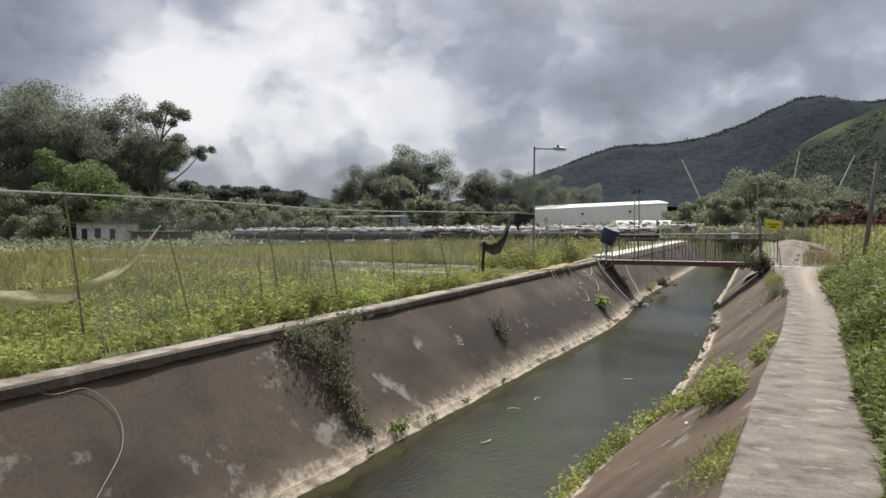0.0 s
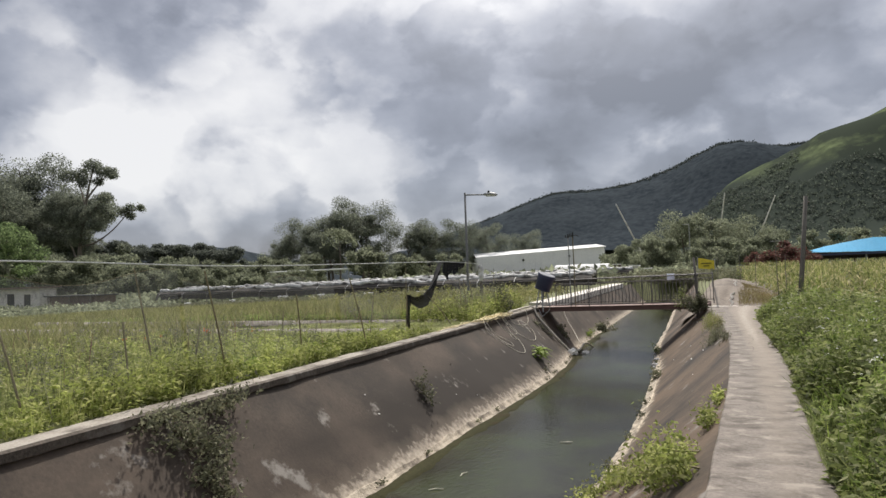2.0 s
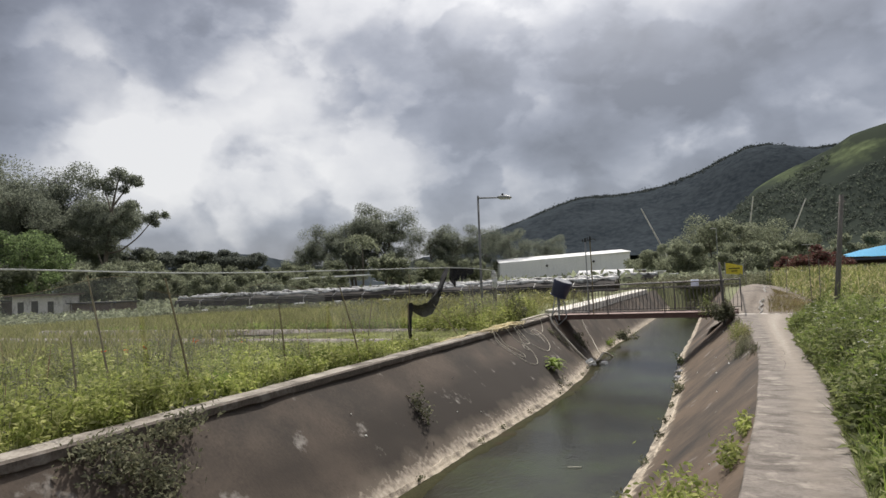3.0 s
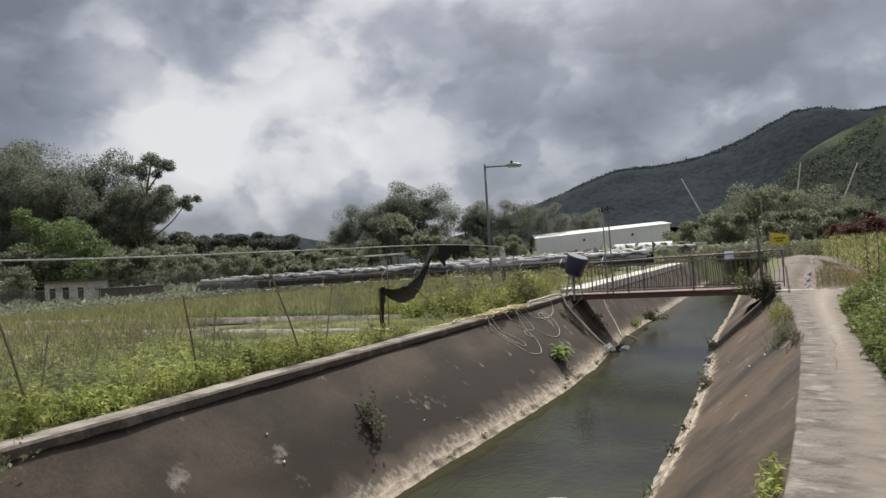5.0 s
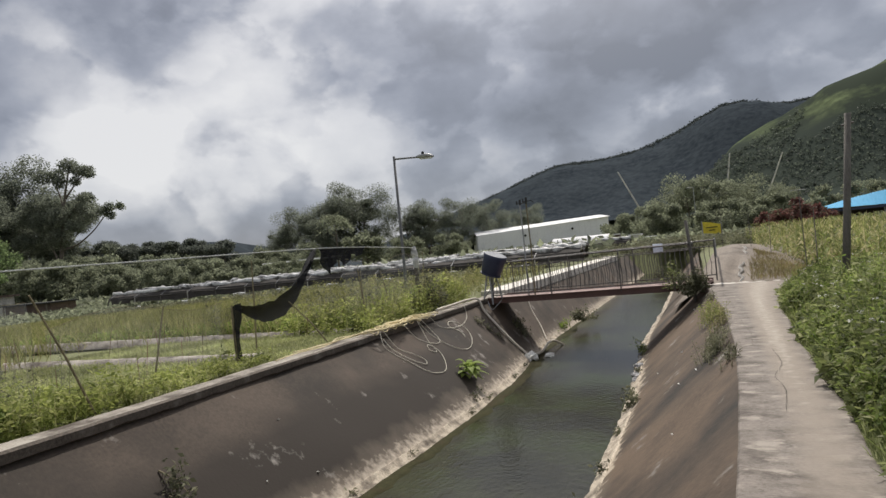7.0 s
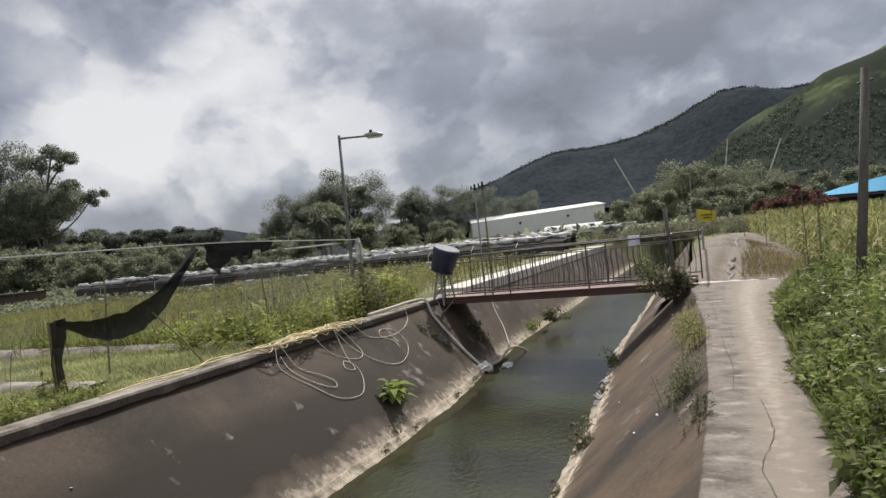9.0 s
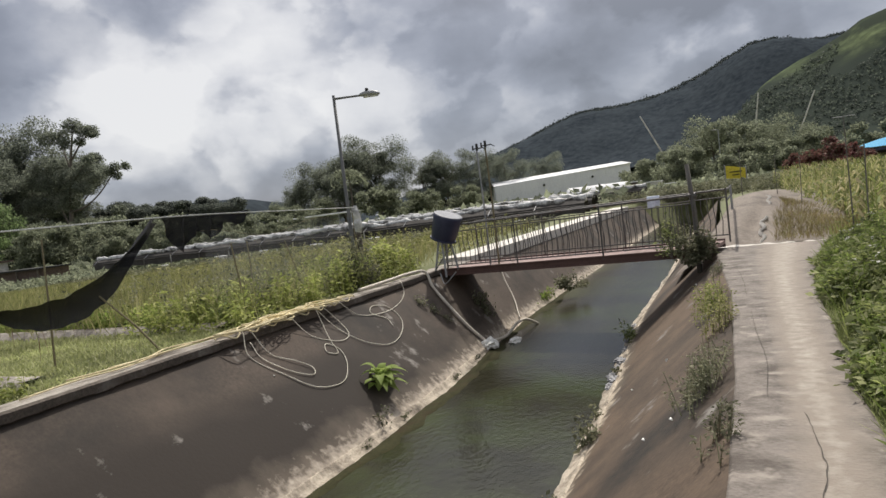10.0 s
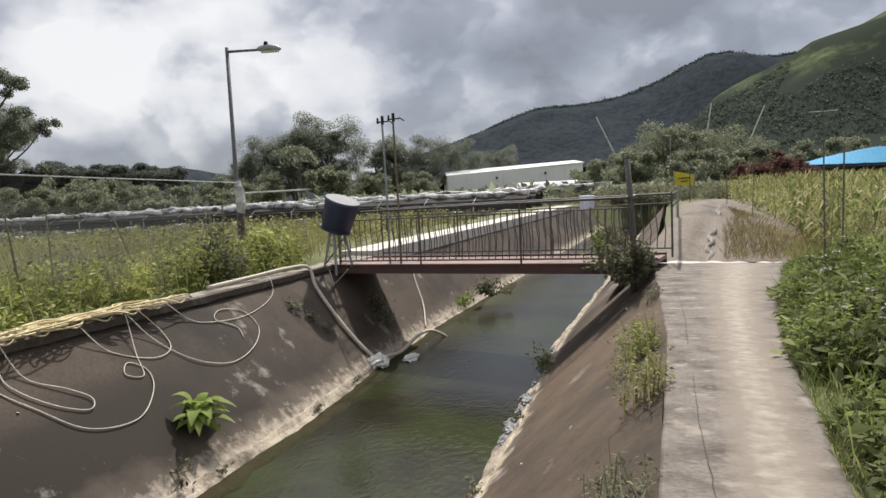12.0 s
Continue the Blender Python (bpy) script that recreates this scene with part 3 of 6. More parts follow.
def build_channel():
    ys = np.arange(Y0, Y1 + 0.01, 0.4)

    def bumps(p, s=0.018):
        k = noise.noise(p * 0.9) * s + noise.noise(p * 4) * s * 0.3
        return Vector((p.x + k, p.y, p.z + k))

    for nm, fn in (("slope_left", slope_point), ("slope_right", slope_right_point)):
        rows = []
        for y in ys:
            row = [bumps(fn(float(y), f)) for f in np.linspace(0, 1, 13)]
            row.append(fn(float(y), 1.0) + Vector((0, 0, -0.4)) * 1.0 + Vector((0.3 if nm == "slope_left" else -0.3, 0, 0)))
            rows.append(row if nm == "slope_left" else row[::-1])
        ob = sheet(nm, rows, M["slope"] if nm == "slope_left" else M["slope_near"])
        fr = list(np.linspace(0, 1, 13)) + [1.1]
        at = ob.data.attributes.new("down", "FLOAT", "POINT")
        at.data.foreach_set("value", (fr if nm == "slope_left" else fr[::-1]) * len(rows))
        # a broad damp stain across the middle of the left slope, ragged at its rim
        damp = []
        for y in ys:
            for f in (fr if nm == "slope_left" else fr[::-1]):
                k = bell(y, 21, 6.5) * bell(f, 0.66, 0.36) + 0.4 * noise.noise((y * 0.5, f * 3, 2)) + 0.2 * noise.noise((y * 1.6, f * 7, 5))
                damp.append(max(0.0, min(1.0, k * 1.7 - 0.1)) if nm == "slope_left" and f < 0.93 else 0.0)
        ob.data.attributes.new("damp", "FLOAT", "POINT").data.foreach_set("value", damp)
        tagged(ob, "stained brown concrete slope of the channel", "channel bank", kind="structure")
    # bed under the water
    rows = [[(water_left(y) - 0.2, y, BED_Z), (-2.8, y, BED_Z - 0.05), (water_right(y) + 0.2, y, BED_Z)] for y in ys]
    tagged(sheet("channel_bed", rows, M["dirt"]), "silty channel bed under the water", "channel bed", kind="structure")
    rows = [[(water_left(y) - 0.16, y, WATER_Z), (-2.8, y, WATER_Z), (water_right(y) + 0.16, y, WATER_Z)] for y in ys]
    tagged(sheet("water", rows, M["water"]), "dark green shallow water with small ripples", "water", kind="structure")
    # mud and algae just under the left edge, in patches that break off along the water
    rows = []
    for y in np.arange(Y0, 40, 0.1):
        y = float(y)
        w = 0.11 + 0.22 * noise.noise((y * 0.5, 6, 1)) + 0.12 * noise.noise((y * 2.3, 6, 4)) + 0.05 * noise.noise((y * 8, 1, 4))
        x = water_left(y)
        rows.append([(x - 0.05, y, WATER_Z + 0.006), (x + 0.08, y, WATER_Z + 0.006), (x + 0.1 + max(0.02, w), y, WATER_Z + 0.003), (x + 0.13 + max(0.02, w), y, WATER_Z - 0.05)])
    tagged(sheet("algae_margin", rows, M["algae"]), "muddy green algae along the water's edge", "algae", kind="structure")
    # a low bank of silt along both waterlines
    for nm, fn, wide, top, mat in (("silt_bank_left", slope_point, 0.08, 0.006, "silt"), ("silt_bank_right", slope_right_point, 0.095, 0.006, "silt")):
        left = "left" in nm
        rows = []
        for y in np.arange(Y0, Y1, 0.06):
            y = float(y)
            k = 0.62 + 0.45 * noise.noise((y * 0.35, 3.1 if left else 9.7, 0)) + 0.16 * noise.noise((y * 1.9, 1, 5)) + 0.10 * noise.noise((y * 6, 4, 2)) + 0.05 * noise.noise((y * 15, 4, 6))
            w = wide * max(0.22, k)
            sgn = 1 if left else -1
            o = 0.05 * noise.noise((y * 0.8, 7, 7)) + 0.03 * noise.noise((y * 4, 2, 7))
            f1 = 1 - w
            mid = [fn(y, f1 + (1 - f1) * q, top + 0.018 + 0.006 * noise.noise((y * 5, q * 6, 1))) for q in (0.03, 0.15, 0.4, 0.7, 0.95)]
            foot = fn(y, 1.0)
            z = 0.012 if mat == "silt" else 0.004
            row = [fn(y, f1 - 0.002, -0.02)] + mid + [foot + Vector((sgn * (0.06 + o), 0, z)), foot + Vector((sgn * (0.14 + o), 0, -0.12))]
            rows.append(row if left else row[::-1])
        tagged(sheet(nm, rows, M[mat]), "pale strip of dried silt along the waterline", "silt bank", kind="structure")


def build_coping():
    ys = np.arange(Y0, 31.2, 0.12)
    rows = []
    for y in ys:
        y = float(y)
        worn = 0.05 * max(0, (y - 28.3) / 3)
        a, b = 0.012 * noise.noise((y * 1.3, 0, 0)) - worn * abs(noise.noise((y * 1.9, 3, 0))), 0.012 * noise.noise((y * 1.1, 5, 0)) - worn * (0.6 + noise.noise((y * 2.7, 9, 0)))
        w = 0.36 + 0.05 * noise.noise((y * 0.6, 2, 2))
        rows.append([(LIP_X - w, y, LIP_Z - 0.2), (LIP_X - w, y, LIP_Z + a - 0.01), (LIP_X - w + 0.03, y, LIP_Z + a), (LIP_X - 0.02 + b, y, LIP_Z + a * 0.5),
                     (LIP_X + 0.015 + b, y, LIP_Z - 0.025), (LIP_X + 0.02 + b, y, LIP_Z - 0.115 + 0.025 * noise.noise((y * 2.3, 8, 0)) + 0.012 * noise.noise((y * 7, 8, 0))), (LIP_X - 0.06, y, LIP_Z - 0.16)])
    ob = tagged(sheet("coping", rows, M["coping"], False), "worn concrete coping along the channel bank", "coping", kind="structure")
    # Front and under faces of the coping take a darker brown than its top.
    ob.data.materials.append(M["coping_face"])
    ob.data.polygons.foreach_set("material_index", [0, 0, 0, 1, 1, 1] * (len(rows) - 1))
    # beyond the footbridge: a broad pale edge
    rows = []
    for y in np.arange(32.8, 60, 1.0):
        y = float(y)
        if not rows:
            rows.append([(LIP_X - 0.9, y - 0.01, -0.1), (LIP_X - 0.88, y - 0.01, -0.1), (LIP_X + 0.05, y - 0.01, -0.1), (LIP_X + 0.06, y - 0.01, -0.1)])
        rows.append([(LIP_X - 0.9, y, 0.0), (LIP_X - 0.88, y, 0.2), (LIP_X + 0.05, y, 0.2), (LIP_X + 0.06, y, -0.1)])
    tagged(sheet("pale_edge", rows, M["pale"], False), "broad pale concrete edge beyond the footbridge", "coping", kind="structure")
    # beyond the slope's top between coping and bridge: broken concrete apron
    part_rows = [[(LIP_X - 0.5, y, 0.10), (LIP_X + 0.05 + 0.05 * noise.noise((y * 3, 0, 0)), y, 0.09), (LIP_X + 0.12, y, -0.06)] for y in np.arange(31.1, 33.0, 0.3)]
    tagged(sheet("broken_apron", part_rows, M["coping"], False), "broken concrete apron at the bridge end", "coping", kind="structure")


def bell(x, c, w):
    return math.exp(-((x - c) / w) ** 2)


PATH_F = (0.1, 0.2, 0.3, 0.38, 0.46, 0.55, 0.65, 0.75, 0.85, 0.94)


def build_path():
    ys = np.arange(Y0, 31.9, 0.35)
    rows = []
    for y in ys:
        y = float(y)
        l = path_left(y) + 0.012 * noise.noise((y * 1.7, 0, 3))
        r = path_right(y) + 0.06 * noise.noise((y * 0.9, 4, 3)) + 0.03 * noise.noise((y * 4, 4, 3))
        row = [(l - 0.004, y, -0.16), (l, y, -0.012), (l + 0.02, y, 0)]
        row += [(l + (r - l) * f, y, 0.006 * noise.noise((f * 2, y * 0.5, 1))) for f in PATH_F]
        row += [(r - 0.02, y, -0.004), (r, y, -0.10)]
        rows.append(row)
    p = tagged(sheet("pavement_path", rows, M["path"]), "narrow worn concrete footpath beside the channel", "footpath", kind="structure")
    # feet have worn a paler band along the slab
    worn = [0, 0, 0] + [0.80 * bell(f, 0.64, 0.34) if f > 0.34 else 0.25 * f for f in PATH_F] + [0.1, 0]
    at = p.data.attributes.new("down", "FLOAT", "POINT")
    at.data.foreach_set("value", [w * float(np.interp(y, [8, 14, 22], [0.45, 0.7, 1.0])) for y in ys for w in worn])
    # end lip of the slab
    vs, fs = [], []
    xs = np.arange(0.28, 2.5, 0.05)
    for i, x in enumerate(xs):
        x = float(x)
        a, b = 0.10 * noise.noise((x * 3, 0, 2)) + 0.05 * noise.noise((x * 11, 0, 5)), 0.03 + 0.03 * noise.noise((x * 5, 4, 1)) - 0.02 * (x - 0.3)
        vs += [(x, 31.70 + a * 1.2, 0.004), (x, 31.8 + a, b), (x, 31.95 + a * 0.7, b - 0.01), (x, 32.0 + a * 0.7, -0.1)]
        if i:
            fs += [(4 * i - 4 + j, 4 * i + j, 4 * i + j + 1, 4 * i - 3 + j) for j in range(3)]
    part("slab_edge", (vs, fs), M["pale"], p, "jagged pale broken end of the slab")

    # cracks along the slab
    def crack(pts, w):
        line = smooth_line(pts, 14)
        vs, fs = [], []
        for i, q in enumerate(line):
            j = 0.014 * noise.noise((q.x * 9, q.y * 9, 3))
            k = 0.55 * w * (0.4 + abs(noise.noise((q.y * 5, 2, 2))))
            vs += [(q.x + j - k, q.y, 0.0075), (q.x + j + k, q.y, 0.0075)]
            if i:
                fs.append((2 * i - 2, 2 * i - 1, 2 * i + 1, 2 * i))
        return vs, fs

    lines = merge(crack([(1.05, 18.2, 0), (1.12, 19.0, 0), (1.08, 19.6, 0), (1.2, 20.3, 0), (1.17, 21.2, 0)], 0.007),
                  crack([(0.96, 21.5, 0), (0.99, 22.5, 0), (0.93, 23.6, 0), (0.9, 24.6, 0)], 0.006),
                  crack([(0.86, 25.6, 0), (0.82, 27.0, 0), (0.72, 28.6, 0), (0.66, 30.2, 0)], 0.008))
    part("crack", lines, M["crack"], p)

    # the worn rise where the way goes on past the footbridge
    rows = []
    for y in np.arange(31.95, 62, 0.6):
        y = float(y)
        up = 0.86 * float(np.clip((y - 32.2) / 5.0, 0, 1)) ** 0.85 * float(np.interp(y, [0, 39, 62], [1, 1, 0.2]))
        l = 0.30 + 0.05 * (y - 32) + 0.06 * math.sin(y * 0.9)
        w = float(np.interp(y, [32, 33.5, 37, 62], [1.15, 0.95, 1.15, 1.3])) + 0.08 * noise.noise((y, 0, 2))
        row = [(l - 0.9, y, -0.6)]
        for f in np.linspace(0, 1, 9):
            row.append((l + w * f, y, up * (0.85 + 0.15 * math.sin(f * 3.1)) - 0.16 * bell(f, 0.75, 0.2) * bell(y, 34, 1.3) + 0.05 * noise.noise((f * 3, y * 0.7, 6))))
        row.append((l + w + 0.25, y, up * 0.55))
        row.append((l + w + 1.6, y, up * 0.25 - 0.06))
        rows.append(row)
    # broken pale edging along the rise and over its crest
    for y0, y1, step in ((32.2, 34.4, 0.08), (36.2, 37.6, 0.1)):
        t = thing("broken_edging", (0, 0, 0), "broken pale concrete edging of the rising path", "edging", "broken edging")
        for y in np.arange(y0, y1, step):
            y = float(y)
            up = 0.95 * float(np.clip((y - 32.2) / 5.0, 0, 1)) ** 0.85
            k = rng.uniform(0.8, 1.25)
            x = 0.30 + 0.05 * (y - 32) + 0.06 * math.sin(y * 0.9) + 0.96 + 0.05 * math.sin(y * 7)
            z = up * 0.80 + 0.01
            geo = tube([(x - 0.03, y - step * 0.55, z - 0.05), (x, y, z + 0.01), (x + 0.02, y + step * 0.55, z - 0.04)], [0.020 * k, 0.030 * k, 0.018 * k], 6)
            part("lump", geo, M["pale"], t)
    tagged(sheet("rising_path", rows, M["dirt"]), "rising brown trodden path beyond the footbridge", "footpath", kind="structure")


build_ground()
build_channel()
build_coping()
build_path()


# ---------------------------------------------------------------- hills
def hill(name, x0, x1, y0, y1, height, mat, label, nx=110, ny=40):
    rows = []
    for y in np.linspace(y0, y1, ny):
        rows.append([(float(x), float(y), height(float(x), float(y))) for x in np.linspace(x0, x1, nx)])
    return tagged(sheet(name, rows, mat), label, "hill", kind="structure")


def rise(x, c, w):
    return 1 / (1 + math.exp(-(x - c) / w))


def main_hill(x, y):
    ridge = float(np.interp(x, [-420, -306, -258, -230, -189, -109, -77, -52, 0, 24, 47, 75, 97, 130, 165, 222, 330, 620],
                            [22, 66, 81, 92, 103, 105, 109, 117, 139, 148, 149, 142, 139, 142, 148, 168, 198, 210]))
    ridge += 5 + 1.5 * noise.noise((x * 0.02, 0, 0)) + 1.2 * noise.noise((x * 0.07, 2, 0))
    prof = bell(y, 900, 190)
    fold = noise.noise((x * 0.008, y * 0.006, 4)) + 0.5 * noise.noise((x * 0.02, y * 0.014, 9))
    return -6 + ridge * prof + 24 * prof * fold * (1 - bell(y, 900, 60)) + 1.6 * noise.noise((x * 0.07, y * 0.07, 1))


def green_spur(x, y):
    ridge = float(np.interp(x, [-70, -30, -8, 11, 25, 42, 63, 85, 104, 128, 147, 172, 251, 620], [0, 18, 42, 62, 77, 88, 96, 107, 118, 124, 131, 143, 172, 190]))
    prof = bell(y, 700, 150)
    return -6 + (ridge + 5) * prof + 12 * prof * noise.noise((x * 0.014, y * 0.01, 8)) * (1 - bell(y, 700, 50)) + 1.5 * noise.noise((x * 0.06, y * 0.06, 1))


def left_hill(x, y):
    return -6 + (20 * bell(x, -330, 150) + 12 * bell(x, -215, 60)) * (1 - rise(x, -196, 4)) * bell(y, 250, 120) + 2 * noise.noise((x * 0.05, y * 0.05, 1))


hill("backdrop_hill", -620, 620, 660, 1150, main_hill, M["hill_wood"], "dark forested hill, cloud shade and haze in its colour", 200, 44)
hill("backdrop_spur", -120, 620, 420, 860, green_spur, M["hill_grass"], "lighter green grassy hill spur", 130, 40)
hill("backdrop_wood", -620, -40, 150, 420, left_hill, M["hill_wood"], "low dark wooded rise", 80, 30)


def hill_woods():
    """Small trees over the hills, told apart along the skyline."""

    def canopy(name, label, spots, leaf):
        pos = []
        for p, size in spots:
            k = rng.integers(6, 11)
            pos.append(np.array(p) + np.array([0, 0, size * 0.4]) + rng.normal(size=(k, 3)) * np.array([1.1, 1.1, 0.8]) * size)
        P = np.concatenate(pos)
        tagged(quads(name, leaf_quads(P, rng.uniform(1.0, 2.4, len(P)), 0.8, 0.2), leaf), label, "trees", kind="stuff")

    spots = []
    for x, y in zip(rng.uniform(-330, 130, 2300), rng.normal(888, 10, 2300)):
        z = main_hill(x, y)
        if z > 8:
            spots.append(((x, y, z), rng.uniform(0.6, 1.2) * (2.4 if rng.random() < (0.07 if -210 < x < -60 else 0.025) else 1)))
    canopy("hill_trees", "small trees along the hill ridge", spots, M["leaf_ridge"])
    spots = []
    for x, y in zip(rng.uniform(-60, 330, 5200), rng.uniform(520, 690, 5200)):
        z = green_spur(x, y)
        if z < 78 + 26 * noise.noise((x * 0.02, y * 0.02, 3)):
            spots.append(((x, y, z), rng.uniform(0.8, 1.7)))
    canopy("spur_scrub", "dull green scrub over the lower spur", spots, M["leaf_spur"])


hill_woods()


# ---------------------------------------------------------------- trees
def branch_tubes(height, spread, n_limbs, trunk_r, seed, fork=0.35):
    r = random.Random(seed)
    geos, tips = [], []
    top = Vector((r.uniform(-.08, .08) * height, r.uniform(-.08, .08) * height, height * 0.8))
    trunk = [Vector((0, 0, -0.3)), Vector((0, 0, height * 0.15)), top * 0.45 + Vector((r.uniform(-.03, .03) * height, 0, 0)), top * 0.75, top]
    tl = smooth_line(trunk, 4)
    geos.append(tube(tl, [trunk_r * (1 - 0.8 * i / len(tl)) for i in range(len(tl))], 7))
    tips.append(top)
    for k in range(n_limbs):
        f = fork + (0.92 - fork) * k / max(1, n_limbs - 1)
        base = tl[min(len(tl) - 1, int(f * (len(tl) - 1)))]
        a = k * 2.4 + r.uniform(-.5, .5)
        reach = spread * (1.1 - 0.5 * f) * r.uniform(0.7, 1.15)
        end = base + Vector((math.cos(a) * reach, math.sin(a) * reach, height * r.uniform(0.08, 0.24)))
        mid = base.lerp(end, 0.5) + Vector((0, 0, -height * 0.02 + r.uniform(0, .05) * height))
        ll = smooth_line([base, mid, end], 4)
        geos.append(tube(ll, [trunk_r * 0.42 * (1 - 0.75 * i / len(ll)) for i in range(len(ll))], 5))
        tips += [end, mid]
        for _ in range(2):
            e2 = end + Vector((r.uniform(-1, 1), r.uniform(-1, 1), r.uniform(0.1, 0.9))) * reach * 0.45
            geos.append(tube([mid.lerp(end, .6), e2], [trunk_r * 0.16, trunk_r * 0.05], 4))
            tips.append(e2)
    return merge(*geos), tips


def tree(name, at, height, spread, label, leaf, seed, leaf_size, per_clump=150, clump=0.24, limbs=8, trunk_r=None, fork=0.35, extra=1):
    t = thing(name, at, label, "tree")
    wood, tips = branch_tubes(height, spread, limbs, trunk_r or height * 0.022, seed, fork)
    part("trunk", wood, M["bark"], t, "", True)
    P = []
    r = np.random.default_rng(seed)
    for tip in tips:
        for _ in range(extra):
            c = np.array(tip) + r.normal(size=3) * spread * 0.13
            s = spread * clump * r.uniform(0.6, 1.3)
            P.append(crown_points(per_clump, c, (s, s, s * r.uniform(0.55, 0.8)), 0.3))
    P = np.concatenate(P)
    quads("crown", leaf_quads(P, rng.uniform(0.6, 1.3, len(P)) * leaf_size, 0.6, 0.25), leaf, t)
    return t


def palm(at, height):
    t = thing("palm_tree", at, "tall palm with drooping grey-green fronds", "palm")
    part("trunk", tube([(0, 0, -.2), (0.2, 0, height * .5), (0.1, 0, height)], [0.35, 0.28, 0.22], 8), M["bark"], t)
    V = []
    for k in range(26):
        a, el = k * 2.399, rng.uniform(-0.2, 1.1)
        L = height * 0.36
        pts = smooth_line([(0.1, 0, height), (0.1 + math.cos(a) * L * .5 * math.cos(el), math.sin(a) * L * .5 * math.cos(el), height + L * .5 * math.sin(el)),
                           (0.1 + math.cos(a) * L, math.sin(a) * L, height + L * (math.sin(el) * .7 - .45))], 8)
        for p in pts[2:]:
            for s in (-1, 1):
                side = np.array([-math.sin(a) * s, math.cos(a) * s, -0.5]) + np.array([math.cos(a), math.sin(a), 0]) * .5
                V.append(leaf_quads(np.array([p]), L * 0.28, 0.18, 0.1, along=unit(side[None])))
    quads("frond", np.concatenate(V), M["leaf_shrub"], t)
    return t


def place(src, x, y, z, s, turn):
    return copy_thing(src, pose(x, y, z, 0, 0, turn) @ Matrix.Diagonal((s, s, s, 1)))


def reaching_tree(leaf):
    """A tall open tree: a leader leaning out over a lower dense crown, and one bare limb with a tuft at its end."""
    t = thing("leaning_tree", (-132, 113, -1.5), "tall dark tree, leaning crown and one bare limb reaching sideways", "tree")
    limbs = ([(0, 0, 0), (0.3, 0, 8), (1.5, 0.3, 17), (3.2, 0.3, 24), (5.0, 0.4, 29.5)], [(3.2, 0.3, 23), (6.5, 0.5, 26), (9.6, 0.5, 28)],
             [(0.8, 0, 12), (5, 0.4, 12.6), (10.5, 0.4, 15.2), (15.6, 0.4, 18.9), (18.8, 0.4, 19.4)], [(0.3, 0, 8), (-4, 1, 14), (-7, 1, 19)], [(1.5, 0.3, 17), (5.6, -0.5, 19.6), (8.2, -0.5, 21.6)],
             [(2.4, 0.3, 21), (0.5, 0.8, 25), (-0.8, 0.8, 28)])
    wood = []
    for k, pts in enumerate(limbs):
        l = smooth_line(pts, 6)
        r = 0.62 if k == 0 else 0.24
        wood.append(tube(l, [r * (1 - 0.85 * i / len(l)) for i in range(len(l))], 7))
    part("trunk", merge(*wood), M["bark"], t, "", True)
    clumps = ((4.6, 30.0, 2.3), (7.2, 28.6, 1.8), (9.8, 28.2, 1.7), (1.2, 28.4, 2.0), (-1.5, 28.2, 2.2), (11.2, 27.2, 0.9), (6.4, 26.4, 1.3), (3.0, 26.4, 1.6),
              (-0.5, 22, 2.6), (-5, 22.5, 3.4), (-8, 20, 3.6), (-2, 18.5, 3.6), (3.0, 18.8, 3.3), (6.6, 20.4, 2.5), (8.6, 22.4, 1.4), (9.2, 18.8, 1.5), (7.0, 16.4, 2.4), (1.5, 14.5, 3.2), (-5, 14, 3.6),
              (14.6, 19.0, 1.6), (16.0, 19.8, 1.2), (18.4, 19.5, 0.9), (19.8, 19.7, 0.5), (15.4, 18.0, 1.0))
    P = np.concatenate([crown_points(int(110 + 190 * r * r), (x, rng.uniform(-1, 1), z), (r, r, r * 0.72), 0.25) for x, z, r in clumps])
    P += rng.normal(size=P.shape) * 0.22
    quads("crown", leaf_quads(P, rng.uniform(0.6, 1.3, len(P)) * 0.42, 0.6, 0.25), leaf, t)


